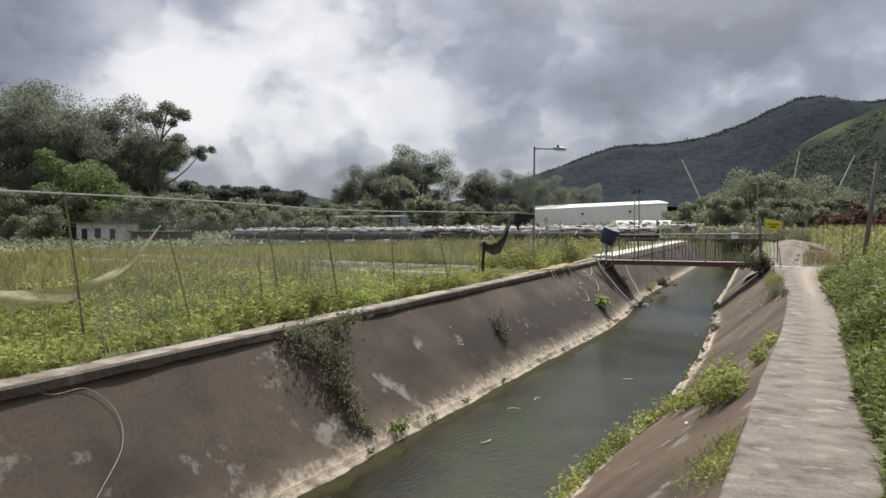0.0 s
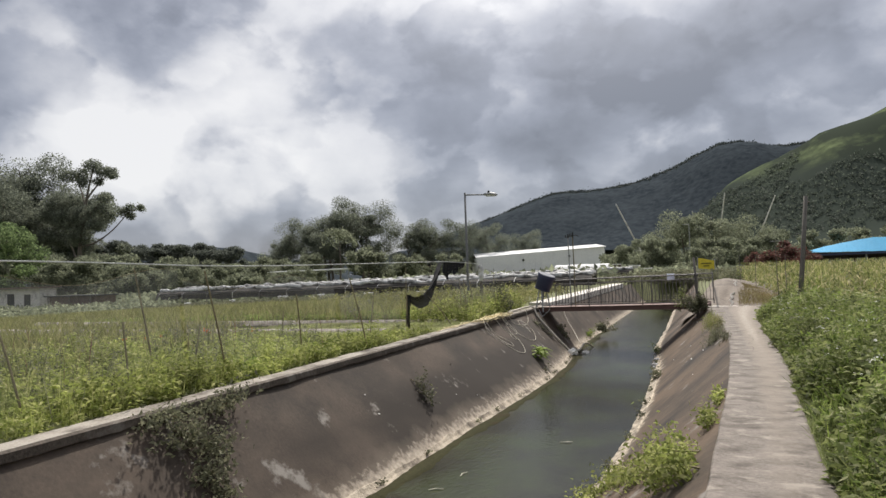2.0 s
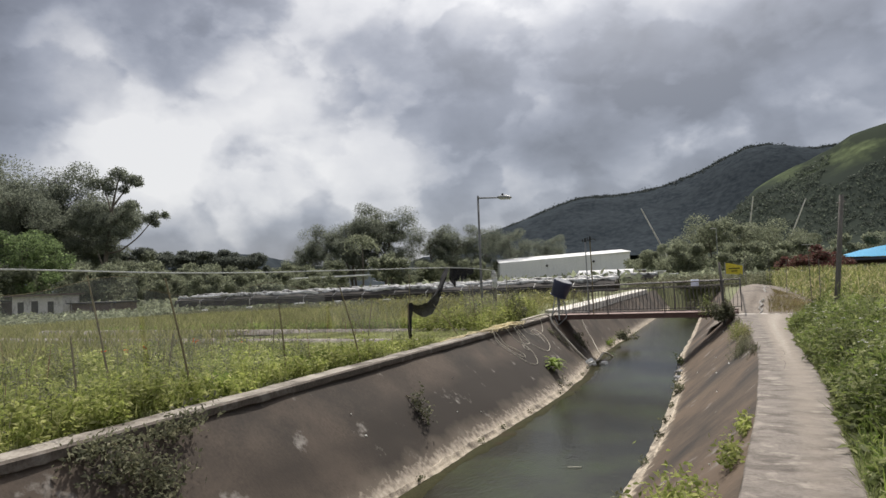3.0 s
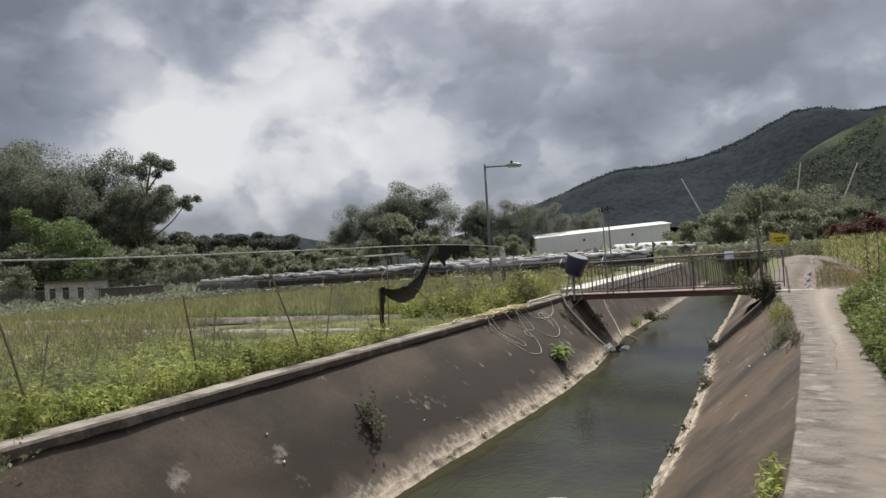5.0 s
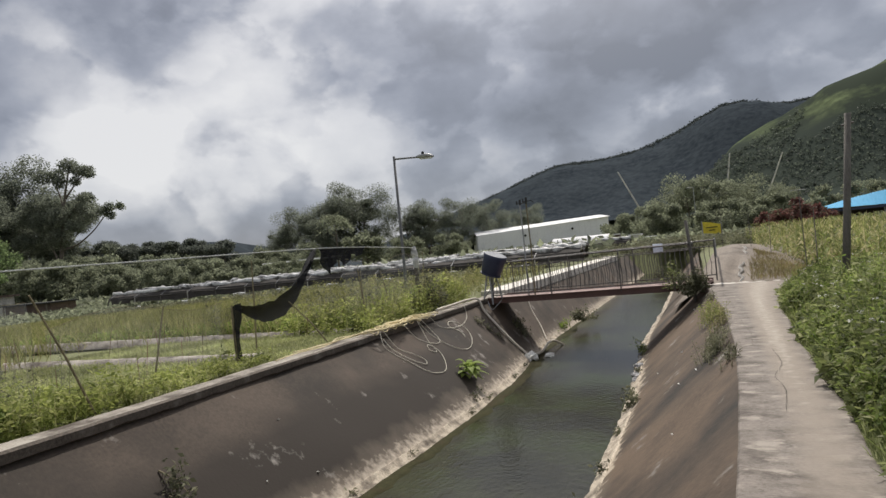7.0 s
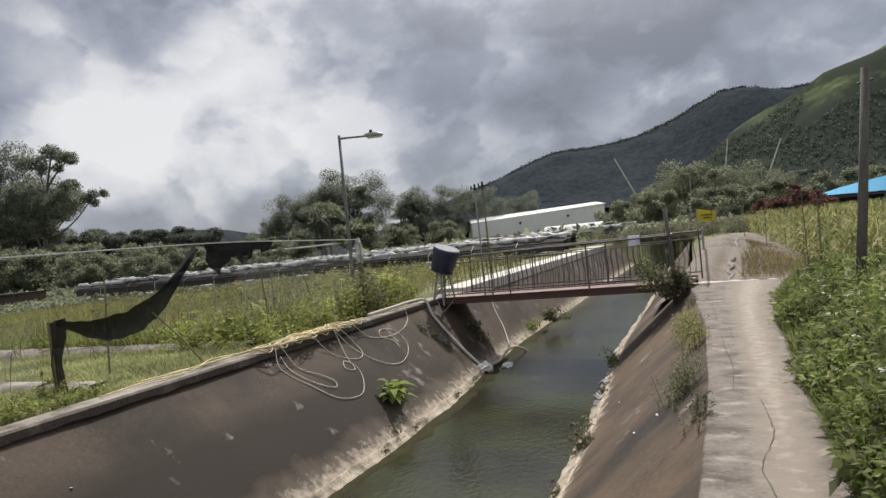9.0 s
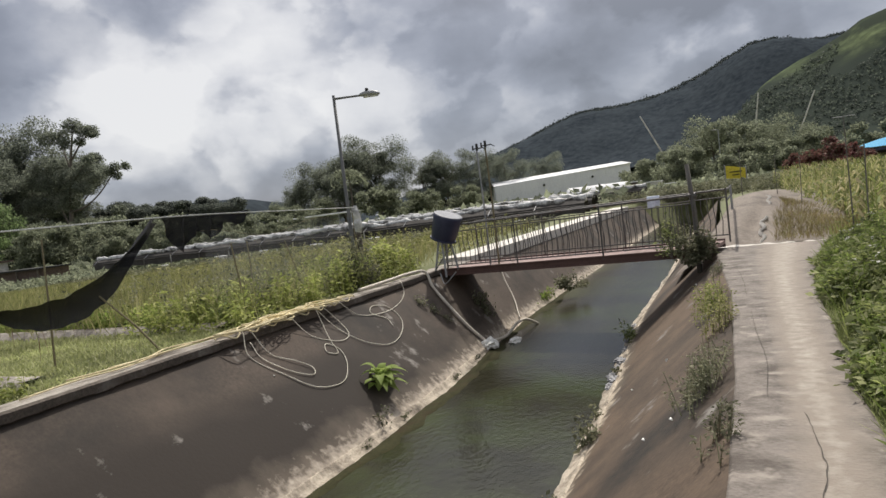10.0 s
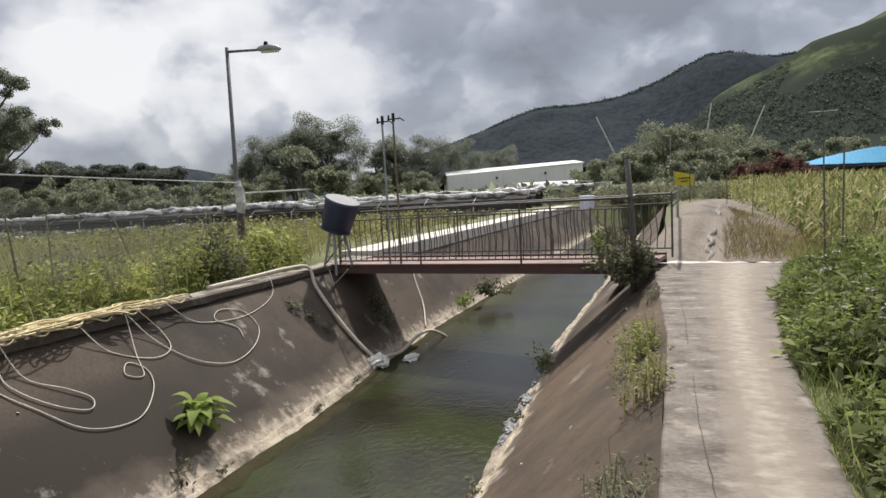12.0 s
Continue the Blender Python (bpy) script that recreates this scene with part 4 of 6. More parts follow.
def build_trees():
    gum = M["leaf_gum"]
    # tall open trees on the left
    a = tree("gum_tree", (-140, 121, -1.5), 29, 8.5, "tall dark gum tree with an open uneven crown", gum, 3, 0.44, 680, 0.27, 9)
    b = tree("gum_tree", (-151, 108, -1.5), 29, 11, "tall dark gum tree with a dense crown", gum, 5, 0.46, 800, 0.33, 8)
    c = tree("broad_tree", (-165, 112, -1.5), 33, 14, "broad dark tree with a lumpy crown", M["leaf_gum"], 8, 0.48, 950, 0.37, 8, None, 0.25)
    for x, y, s, k in ((-178, 120, 1.12, 40), (-196, 116, 1.3, 200), (-162, 126, 1.05, 90), (-170, 104, 0.95, 310)):
        place(c, x, y, -1.5, s, k)
    place(b, -182, 104, -1.5, 1.1, 10), place(b, -158, 118, -1.5, 1.1, 150), place(b, -144, 122, -1.5, 0.72, 260), place(b, -150, 104, -1.5, 0.62, 30)
    reaching_tree(gum)
    # bright green tree in front of them
    g = tree("bright_green_tree", (-111, 80, -1.4), 15, 7.0, "bright green leafy tree before the darker ones", M["leaf_green"], 12, 0.44, 420, 0.34, 8, None, 0.2)
    # dark line behind, middle left
    w = tree("dark_wood_tree", (-121, 152, -1.5), 13.5, 4.5, "dark rounded tree in the far tree line", M["leaf_line"], 17, 0.5, 320, 0.36, 7, None, 0.2)
    for x, y, s, k in ((-128, 156, 1.05, 70), (-133, 150, 1.05, 160), (-139, 157, 1.12, 220), (-145, 152, 1.1, 250), (-152, 157, 1.2, 20), (-159, 154, 1.25, 100), (-167, 158, 1.3, 180), (-176, 157, 1.3, 300)):
        place(w, x, y, -1.5, s, k)
    # wood in the middle distance
    place(c, -156, 240, -2, 0.80, 15), place(c, -146, 243, -2, 0.86, 80), place(b, -140, 236, -2, 1.0, 200)
    place(c, -128, 240, -2, 1.02, 300), place(a, -131, 246, -2, 1.14, 100), place(a, -168, 246, -2, 0.78, 10), place(c, -166, 238, -2, 0.60, 200)
    place(c, -108, 242, -2, 0.72, 140), place(b, -98, 238, -2, 0.76, 20), place(c, -88, 244, -2, 0.70, 260), place(c, -77, 250, -2, 0.62, 60)
    place(a, -104, 246, -2, 0.8, 200), place(c, -66, 262, -2, 0.55, 100)
    palm((-118, 205, -1.5), 17)
    # lower trees in front of the wood
    d = tree("round_tree", (-104, 200, -1.5), 12, 6.5, "rounded mid-green tree before the wood", M["leaf_shrub"], 21, 0.85, 200, 0.36, 7, None, 0.2)
    e = tree("shrubby_tree", (-128, 198, -1.5), 10, 6.5, "low dusty green spreading tree", M["leaf_shrub"], 24, 0.6, 360, 0.38, 7, None, 0.15)
    for x, y, s, k in ((-92, 204, 0.85, 50), (-80, 215, 0.85, 90), (-142, 200, 0.9, 10)):
        place(e, x, y, -1.5, s, k)
    for x, y, s, k in ((-152, 205, 0.9, 200), (-88, 198, 0.7, 120)):
        place(d, x, y, -1.5, s, k)
    # scrub on the left before the tall trees
    for i in range(26):
        x = -62 - i * 2.6 + 3 * math.sin(i * 5.1)
        y = 92 + 12 * math.sin(i * 2.3) + (4 if i % 3 else -8)
        s = (0.42 + 0.016 * i) * (0.85 + 0.3 * abs(math.sin(i * 3.7)))
        place(e if i % 6 else d, x, y, -1.8, s, i * 47)
    place(e, -91, 60, -1.6, 0.5, 20)
    # trees behind the warehouse and round the far end of the path
    for i in range(13):
        place(e if i % 2 else c, -62 + i * 9 + 3 * math.sin(i * 7), 290 + 10 * math.sin(i * 3), -2, (0.75 if i % 2 else 0.28) * (0.9 + 0.25 * math.sin(i * 5)), i * 61)
    f = tree("spreading_tree", (-3.4, 168, -0.5), 12.4, 8.2, "dusty spreading tree with pale leaf tips", M["leaf_shrub"], 31, 0.42, 520, 0.28, 9, 0.28, 0.2)
    place(f, 5.5, 174, -0.5, 0.92, 140), place(f, 14, 182, -0.5, 0.75, 40), place(f, -10.5, 176, -0.5, 0.7, 250), place(e, -11, 190, -0.5, 0.8, 20)
    for x, y, s, k in ((1, 120, 0.55, 0), (7, 124, 0.55, 60), (13, 128, 0.6, 120), (21, 140, 0.65, 200), (-8, 130, 0.6, 260), (30, 150, 0.7, 20), (-16, 140, 0.55, 300)):
        place(e, x, y, -0.5, s, k)
    r = tree("red_flowering_shrub", (9.6, 100, -0.3), 3.1, 2.4, "red flowering shrub beyond the maize", M["leaf_red"], 41, 0.4, 150, 0.36, 6, 0.1, 0.15)
    place(r, 12.2, 102, -0.3, 0.8, 100), place(r, 7.0, 103, -0.3, 0.72, 200)


build_trees()


# ---------------------------------------------------------------- far buildings
def warehouse():
    t = thing("warehouse", (-55, 240, 0), "long white metal warehouse with a low pitched roof", "warehouse")
    L, R = Vector((-76.5, 231.7, 0)), Vector((-33.4, 250, 0))
    d = (R - L).normalized()
    back = Vector((-d.y, d.x, 0)) * 26
    o = Vector(t.location)
    zl, zr = 6.3, 8.7

    def at(p, z):
        return tuple(p - o + Vector((0, 0, z)))

    vs = [at(L, -3), at(R, -3), at(R, zr), at(L, zl), at(L + back, -3), at(R + back, -3), at(R + back, zr), at(L + back, zl)]
    part("wall", (vs, [(0, 1, 2, 3), (1, 5, 6, 2), (5, 4, 7, 6), (4, 0, 3, 7)]), M["white_wall"], t)
    ov = d * 0.4 - back.normalized() * 0.5
    ridge_l, ridge_r = L + back * 0.5, R + back * 0.5
    vs = [at(L - ov * 1, zl + .02), at(R + d * .4 - back.normalized() * .5, zr + .02), at(ridge_r + d * .4, zr + 1.3), at(ridge_l - d * .4, zl + 1.6), at(R + back + d * .4, zr), at(L + back - d * .4, zl)]
    vs += [(x, y, z + 0.25) for x, y, z in vs]
    part("roof", (vs, [(6, 7, 8, 9), (9, 8, 10, 11), (0, 1, 7, 6), (0, 3, 2, 1), (3, 5, 4, 2), (1, 2, 8, 7), (2, 4, 10, 8), (0, 6, 9, 3), (3, 9, 11, 5), (5, 11, 10, 4)]), M["white_roof"], t)
    n = -back.normalized()
    for k in range(1, 22):
        p = L.lerp(R, k / 22) + n * 0.05
        z = zl + (zr - zl) * k / 22
        part("cladding_rib", tube([at(p, -2), at(p, z - 0.1)], 0.07, 4), M["white_wall"], t)
    for f in (0.36, 0.72):
        p = L.lerp(R, f) + n * 0.12
        z = zl + (zr - zl) * f - 2.2
        part("vent", tube([at(p, z), at(p + n * 0.25, z)], 0.42, 8), M["dark"], t)


def blue_shed():
    t = thing("blue_roofed_shed", (24, 128, 0), "open shed with a bright blue sheet roof", "shed")
    for x in (-7, 0, 7, 14, 21):
        part("post", tube([(x, -2.4, -0.5), (x, -2.4, 2.6)], 0.12, 6), M["galv"], t)
    rows = []
    for x in np.linspace(-7.6, 24, 60):
        k = 0.02 * math.cos(x * 9)
        f = min(1, (x + 7.6) / 9)
        rows.append([(x, -3.2, 2.62 - 0.02 * (x + 7) + k), (x, 0.5, 2.8 + 1.9 * f ** 0.7 + k), (x, 4, 2.7 + k)])
    part("roof", ([p for r in rows for p in r], [(i * 3 + j, i * 3 + j + 1, i * 3 + j + 4, i * 3 + j + 3) for i in range(59) for j in range(2)]), M["blue_roof"], t)
    part("wall", block(-6.5, 23, 3.4, 3.6, -0.5, 2.5, 0), M["brown"], t)
    part("eave_beam", block(-7.4, 24, -3.25, -3.05, 2.05, 2.35, 0), M["barrel"], t)


def hut():
    t = thing("white_hut", (-76, 60, -1.5), "small weathered white hut under the trees", "hut")
    part("wall", block(-6.5, 2.8, 0, 2.2, -0.5, 3.0, 0), M["plaster"], t)
    part("roof", block(-7.0, 3.2, -0.7, 2.6, 3.0, 3.2, 0), M["brown"], t)
    for x0, x1, z0, z1 in ((-5.4, -4.3, 0, 2.3), (-2.8, -1.6, 0.9, 2.4), (0.2, 1.2, 0.2, 2.3)):
        part("opening", block(x0, x1, -0.06, 0.05, z0, z1, 0), M["dark"], t)
    s = thing("lean_to", (-68, 60, -1.5), "brown board lean-to beside the hut", "shed")
    part("wall", block(-3.6, 3.6, 0, 3, -0.5, 1.9, 0), M["brown"], s)
    part("roof", block(-3.9, 3.9, -0.5, 3.2, 1.9, 2.05, 0), M["dark"], s)
    for x in (-3.4, 0, 3.4):
        part("post", tube([(x, -0.3, -0.3), (x, -0.3, 1.9)], 0.08, 6), M["bark"], s)
    s = thing("lean_to", (-88, 64, -1.5), "dark open shed under the big trees", "shed")
    part("wall", block(-4, 3, 0, 3, -0.5, 2.4, 0), M["brown"], s)
    part("roof", block(-4.5, 3.5, -0.9, 3.2, 2.4, 2.6, 0), M["dark"], s)


def crop_tunnel(y, x0, x1, top, label):
    """A low row frame under a rolled-up plastic sheet, with dark shade cloth at its side."""
    t = thing("crop_tunnel", (x0, y, -0.7), label, "crop cover", "crop tunnels")
    n = int((x1 - x0) / 0.4)

    def zt(u):
        return float(np.interp(u, [0, 1], [top[0], top[1]])) + 0.7

    roll = [(u * (x1 - x0), 0.25 * noise.noise((u * 20, y, 0)), zt(u) - 0.12 + 0.10 * noise.noise((u * 60, y, 1)) + 0.16 * noise.noise((u * 13, y, 3)) - 0.09 * abs(math.sin(u * (x1 - x0) * math.pi / 3))) for u in np.linspace(0, 1, n)]
    rad = [0.17 + 0.14 * noise.noise((u * 90, y, 4)) + 0.08 * noise.noise((u * 260, y, 8)) for u in np.linspace(0, 1, n)]
    part("plastic_sheet", tube(roll, rad, 9), M["sheet"], t, "", True)
    low = [(u * (x1 - x0), -0.9 + 0.2 * noise.noise((u * 17, y, 7)), zt(u) - 0.62 + 0.06 * noise.noise((u * 40, y, 9))) for u in np.linspace(0.04, 1, n)]
    part("rolled_edge", tube(low, [0.055 + 0.05 * noise.noise((u * 70, y, 2)) for u in np.linspace(0, 1, n)], 8), M["shade"], t, "", True)
    rows = [[(u * (x1 - x0), -0.05, zt(u) - 0.2), (u * (x1 - x0), -0.5 + 0.15 * noise.noise((u * 50, y, 3)), zt(u) - 0.45), (u * (x1 - x0), -0.75, zt(u) - 1.05 + 0.12 * noise.noise((u * 44, y, 5)))]
            for u in np.linspace(0, 1, n)]
    rows2 = [[(p[0], -p[1], p[2]) for p in r] for r in rows]
    for rr in (rows, rows2):
        part("shade_cloth", ([p for r in rr for p in r], [(i * 3 + j, i * 3 + j + 1, i * 3 + j + 4, i * 3 + j + 3) for i in range(n - 1) for j in range(2)]), M["shade"], t)
    for x in np.arange(0.5, x1 - x0, 3.0):
        u = x / (x1 - x0)
        part("post", tube([(x, -0.85, -0.2), (x, -0.85, zt(u) - 0.5)], 0.04, 5), M["plaster"] if int(x) % 2 else M["wood"], t)
        part("hoop", tube(smooth_line([(x, -0.85, zt(u) - 0.6), (x, 0, zt(u) - 0.2), (x, 0.85, zt(u) - 0.6)], 4), 0.02, 5), M["galv"], t)
    return t


warehouse()
blue_shed()
hut()
crop_tunnel(55.5, -50, -7.5, (0.95, 1.30), "low crop tunnel with rolled-up grey plastic sheet")
crop_tunnel(60.0, -52, -8, (1.00, 1.35), "low crop tunnel with rolled-up grey plastic sheet")
crop_tunnel(66.0, -48, -9, (1.05, 1.40), "low crop tunnel with sagging plastic sheet")


crop_tunnel(75.0, -42, -6.5, (1.15, 1.55), "low crop tunnel with torn white plastic sheet")


def low_roofs():
    """White sheet roofs and boxes standing before the warehouse."""
    t = thing("polytunnel", (-19, 118, -1), "low white polytunnel behind the crop rows", "polytunnel")
    rows = [[(x, 2.2 * math.cos(a), 1.4 + 1.7 * math.sin(a) + 0.05 * noise.noise((x, a, 0))) for a in np.linspace(math.pi, 0, 9)] for x in np.linspace(-4.5, 4.5, 12)]
    part("cover", ([p for r in rows for p in r], [(i * 9 + j, i * 9 + j + 1, i * 9 + j + 10, i * 9 + j + 9) for i in range(11) for j in range(8)]), M["white_roof"], t, "", True)
    for x in np.linspace(-4.4, 4.4, 5):
        part("leg", tube([(x, -2.2, -0.5), (x, -2.2, 1.45)], 0.06, 5), M["galv"], t)
    for x, w, z, k in ((-10.5, 1.3, 2.1, "plaster"), (-8.2, 0.8, 1.6, "white_roof"), (-12.6, 0.6, 2.4, "brown")):
        s = thing("field_box", (x, 112, -0.6), "small pale store box at the field's end", "box", "field boxes")
        part("body", block(-w, w, 0, 1.6, 0, z, 0.03), M[k], s)
        part("lid", block(-w - 0.1, w + 0.1, -0.15, 1.75, z, z + 0.12, 0.02), M["white_roof"], s)
    s = thing("pink_box", (-9.3, 84, -0.4), "faded pink upright box beside the far field", "box")
    part("body", block(-0.34, 0.34, 0, 0.5, 0, 1.7, 0.03), M["pink"], s)
    part("lid", block(-0.37, 0.37, -0.03, 0.53, 1.7, 1.78, 0.02), M["plaster"], s)
    # clutter under the crop rows
    r = random.Random(12)
    for i in range(16):
        x = -46 + i * 2.35 + r.uniform(-0.7, 0.7)
        s = thing("crate", (x, 52.6 + r.uniform(-0.6, 1.2), left_ground(x, 53) - 0.05), "pale dirty crate among the crop rows", "crate", "crates")
        s.rotation_euler = (0, 0, r.uniform(0, 3))
        w, h = r.uniform(0.18, 0.38), r.uniform(0.3, 0.6)
        part("body", block(-w, w, -0.22, 0.22, 0, h, 0.02), M["plaster"] if i % 3 else M["sheet"], s)
        part("rim", block(-w - 0.02, w + 0.02, -0.24, 0.24, h - 0.05, h + 0.01, 0.01), M["white_roof"] if i % 2 else M["shade"], s)


low_roofs()
t_far = thing("long_white_pipe_frame", (-120, 190, -1.5), "long white pipe frame far behind the crop rows", "frame")
part("pipe", tube([(-18, 0, 5.2), (14, 4, 5.4)], 0.28, 6), M["white_roof"], t_far)
for q in (-17, -6, 5, 13):
    part("post", tube([(q, 1.5, -0.5), (q, 1.5, 5.2)], 0.15, 5), M["galv"], t_far)


# ---------------------------------------------------------------- lamps, poles, sign
def street_lamp():
    t = thing("street_lamp", (-9.45, 32.75, -0.1), "grey steel street lamp with a single arm", "street lamp")
    part("pole", tube([(0, 0, 0), (0, 0, 1.2), (0.01, 0, 5.25)], [0.065, 0.055, 0.042], 12), M["pole_steel"], t, "", True)
    part("base_plate", lathe([(0.14, 0), (0.14, 0.03), (0.09, 0.05), (0.08, 0.3)], 12), M["galv"], t)
    part("arm", tube([(0, 0, 5.15), (0.5, 0, 5.12), (0.95, 0, 5.09)], [0.035, 0.03, 0.03], 8), M["pole_steel"], t)
    head = part("lamp_head", tube(smooth_line([(0.85, 0, 5.10), (1.05, 0, 5.11), (1.3, 0, 5.09), (1.52, 0, 5.04)], 4), [0.025, .045, .06, .072, .078, .08, .082, .08, .078, .072, .065, .05, .02], 10), M["galv"], t, "", True)
    part("lens", tube([(1.0, 0, 5.045), (1.45, 0, 5.02)], 0.045, 8), M["lamp_glass"], head)
    part("photocell", lathe([(0.05, 5.16), (0.05, 5.23), (0.03, 5.26)], 10), M["dark"], head).location = (1.12, 0, 0)


def far_lamp(x, y, h, arm):
    t = thing("street_lamp", (x, y, -0.3), "thin distant street lamp", "street lamp")
    part("pole", tube([(0, 0, 0), (0, 0, h)], 0.07, 6), M["galv"], t)
    part("arm", tube([(0, 0, h - 0.05), (arm, 0, h)], 0.06, 6), M["galv"], t)


def leaning_pole(x, y, z, dx, h, r):
    t = thing("leaning_pole", (x, y, z), "thin pale leaning pole", "pole", "leaning poles")
    part("pole", tube([(0, 0, 0), (dx * 0.5, 0, h * 0.5), (dx, 0, h)], [r * 0.85, r * 0.75, r * 0.5], 6), M["plaster"], t)


def banner():
    t = thing("yellow_banner", (-0.33, 79, -0.3), "yellow banner with dark print on a post", "banner")
    part("post", tube([(0, 0, 0), (0, 0, 2.55)], 0.05, 6), M["galv"], t)
    part("post", tube([(1.66, 0, 0), (1.66, 0, 2.3)], 0.05, 6), M["galv"], t)
    rows = [[(x, 0.06 * math.sin(x * 4), 2.44 - 0.19 * x + 0.03 * math.sin(x * 3.1)), (x, 0.06 * math.sin(x * 4 + 1) - 0.03, 1.35 - 0.10 * x)] for x in np.linspace(0, 1.66, 12)]
    n = len(rows)
    cloth = part("cloth", ([p for r in rows for p in r] + [(p[0], p[1] + 0.02, p[2]) for r in rows for p in r],
                 [(2 * i, 2 * i + 1, 2 * i + 3, 2 * i + 2) for i in range(n - 1)] + [(2 * n + 2 * i, 2 * n + 2 * i + 2, 2 * n + 2 * i + 3, 2 * n + 2 * i + 1) for i in range(n - 1)]), M["yellow"], t)
    for z, x0, x1 in ((1.82, 0.35, 1.35), (1.55, 0.55, 1.1)):
        part("print_bar", block(x0, x1, -0.14, -0.11, z, z + 0.09, 0), M["ink"], cloth)


def timber_pole():
    t = thing("timber_pole", (2.64, 25.4, 0), "grey weathered timber pole among the weeds", "pole")
    part("pole", tube([(0, 0, -0.1), (0.17, 0, 1.6), (0.33, 0, 3.35)], [0.068, 0.06, 0.052], 12), M["wood"], t, "", True)
    part("bracket", tube([(0.21, 0, 3.15), (0.41, 0, 3.18)], 0.018, 6), M["steel"], t)


street_lamp()
far_lamp(-2.3, 150, 10, -1.2)
for x, y, z, dx, h, r in ((-18.9, 272, -1, -12.3, 27.1, 0.42), (4.2, 272, -1, 4.4, 28.5, 0.42), (14.8, 272, -1, 10.7, 26.3, 0.38), (0.4, 272, -1, -3.5, 22.4, 0.32)):
    leaning_pole(x, y, z, dx, h, r)
banner()
timber_pole()
for x, y, h, dx in ((2.78, 29.4, 1.8, 0.02), (0.9, 39.5, 2.3, 0.02), (2.6, 40.5, 1.9, 0.05), (2.0, 42, 2.0, 0.0)):
    t = thing("garden_stake", (x, y, 0), "thin wooden stake standing in the crop", "stake", "garden stakes")
    part("stake", tube([(0, 0, -0.1), (dx, 0, h)], [0.014, 0.010], 6), M["wood"], t)


t_bar = thing("tee_stake", (2.52, 29.0, 0), "thin stake with a pale crossbar on top", "stake")
part("stake", tube([(0, 0, -0.1), (-0.03, 0, 2.26)], [0.013, 0.008], 6), M["wood"], t_bar)
part("crossbar", tube([(-0.19, 0, 2.25), (0.13, 0, 2.25)], 0.007, 6), M["galv"], t_bar)


# ---------------------------------------------------------------- footbridge
BL, BR = Vector((-5.95, 31.02, 0.07)), Vector((0.28, 30.12, 0.17))
B_DIR = (BR - BL).normalized()
B_SIDE = Vector((-B_DIR.y, B_DIR.x, 0)).normalized() * 1.55


def footbridge():
    o = BL.copy()
    t = thing("footbridge", o, "narrow steel footbridge with dark barred railings", "footbridge")
    n = B_SIDE.normalized()

    def bar_box(a, b, w, h):
        """A squared beam from a to b, w across, h high, top at the given height."""
        s = n * w / 2
        vs = []
        for p in (a, b):
            for q, z in ((-s, 0), (s, 0), (s, -h), (-s, -h)):
                vs.append(p + q + Vector((0, 0, z)) - o)
        return vs, [(0, 1, 2, 3), (7, 6, 5, 4), (0, 4, 5, 1), (1, 5, 6, 2), (2, 6, 7, 3), (3, 7, 4, 0)]

    part("deck", bar_box(BL + n * 0.78, BR + n * 0.78, 1.5, 0.07), M["deck"], t, "worn reddish deck")
    for k in (0.0, 1.55):
        part("beam", merge(bar_box(BL + n * k + Vector((0, 0, 0.035)), BR + n * k + Vector((0, 0, 0.035)), 0.09, 0.03),
                           bar_box(BL + n * k + Vector((0, 0, 0.004)), BR + n * k + Vector((0, 0, 0.004)), 0.03, 0.12),
                           bar_box(BL + n * k - Vector((0, 0, 0.117)), BR + n * k - Vector((0, 0, 0.117)), 0.11, 0.025)), M["beam"], t, "red oxide steel edge beam")
    length = (BR - BL).length
    for side, k in enumerate((0.0, 1.55)):
        off = n * k
        far = side == 1
        start = 0.25
        end = length + (0.1 if far else -0.25)

        def at(s, z):
            p = BL + B_DIR * s + off
            return p + Vector((0, 0, z)) - o

        rail = part("railing", merge(tube([at(start, 1.06), at(length * .5, 1.075), at(end, 1.07)], 0.021, 8)), M["steel"], t, "top rail of dark weathered steel")
        part("middle_rail", tube([at(start, 0.90), at(end, 0.91)], 0.012, 6), M["steel"], rail)
        part("bottom_rail", tube([at(start, 0.10), at(end, 0.11)], 0.016, 6), M["steel"], rail)
        for s in (start, length * 0.34, length * 0.66, end):
            part("post", tube([at(s, -0.05), at(s, 1.09)], 0.019, 8), M["steel"], rail)
        count = int((end - start) / 0.13)
        for i in range(1, count):
            s = start + (end - start) * i / count
            j = 0.03 * noise.noise((s * 5, k, 1))
            part("baluster", tube([at(s, 0.10), at(s + j + 0.02, 0.42), at(s + j * 0.4 - 0.012, 0.68), at(s, 0.91)], 0.0095, 5), M["steel"], rail)
    # handrail going on up the rise
    for z in (1.06, 0.84):
        a = BL + B_DIR * (length + 0.1) + n * 1.55 + Vector((0, 0, z)) - o
        part("handrail", tube([a, Vector((0.63, 36.0, 1.20 - (1.06 - z))) - o], 0.022, 7), M["steel"], t)
    part("post", tube([Vector((0.63, 36.0, 0.4)) - o, Vector((0.63, 36.0, 1.24)) - o], 0.03, 8), M["galv"], t)
    return t


def post_at_bridge():
    t = thing("gate_post", (0.03, 30.25, 0.0), "weathered grey post at the bridge end", "post")
    part("post", tube([(0, 0, -0.3), (0.01, 0, 0.9), (-0.05, 0, 1.84)], [0.05, 0.046, 0.04], 10), M["wood"], t, "", True)
    part("wire_tie", tube([(-0.06, 0, 1.2), (0.06, 0.03, 1.22)], 0.066, 8), M["steel"], t)


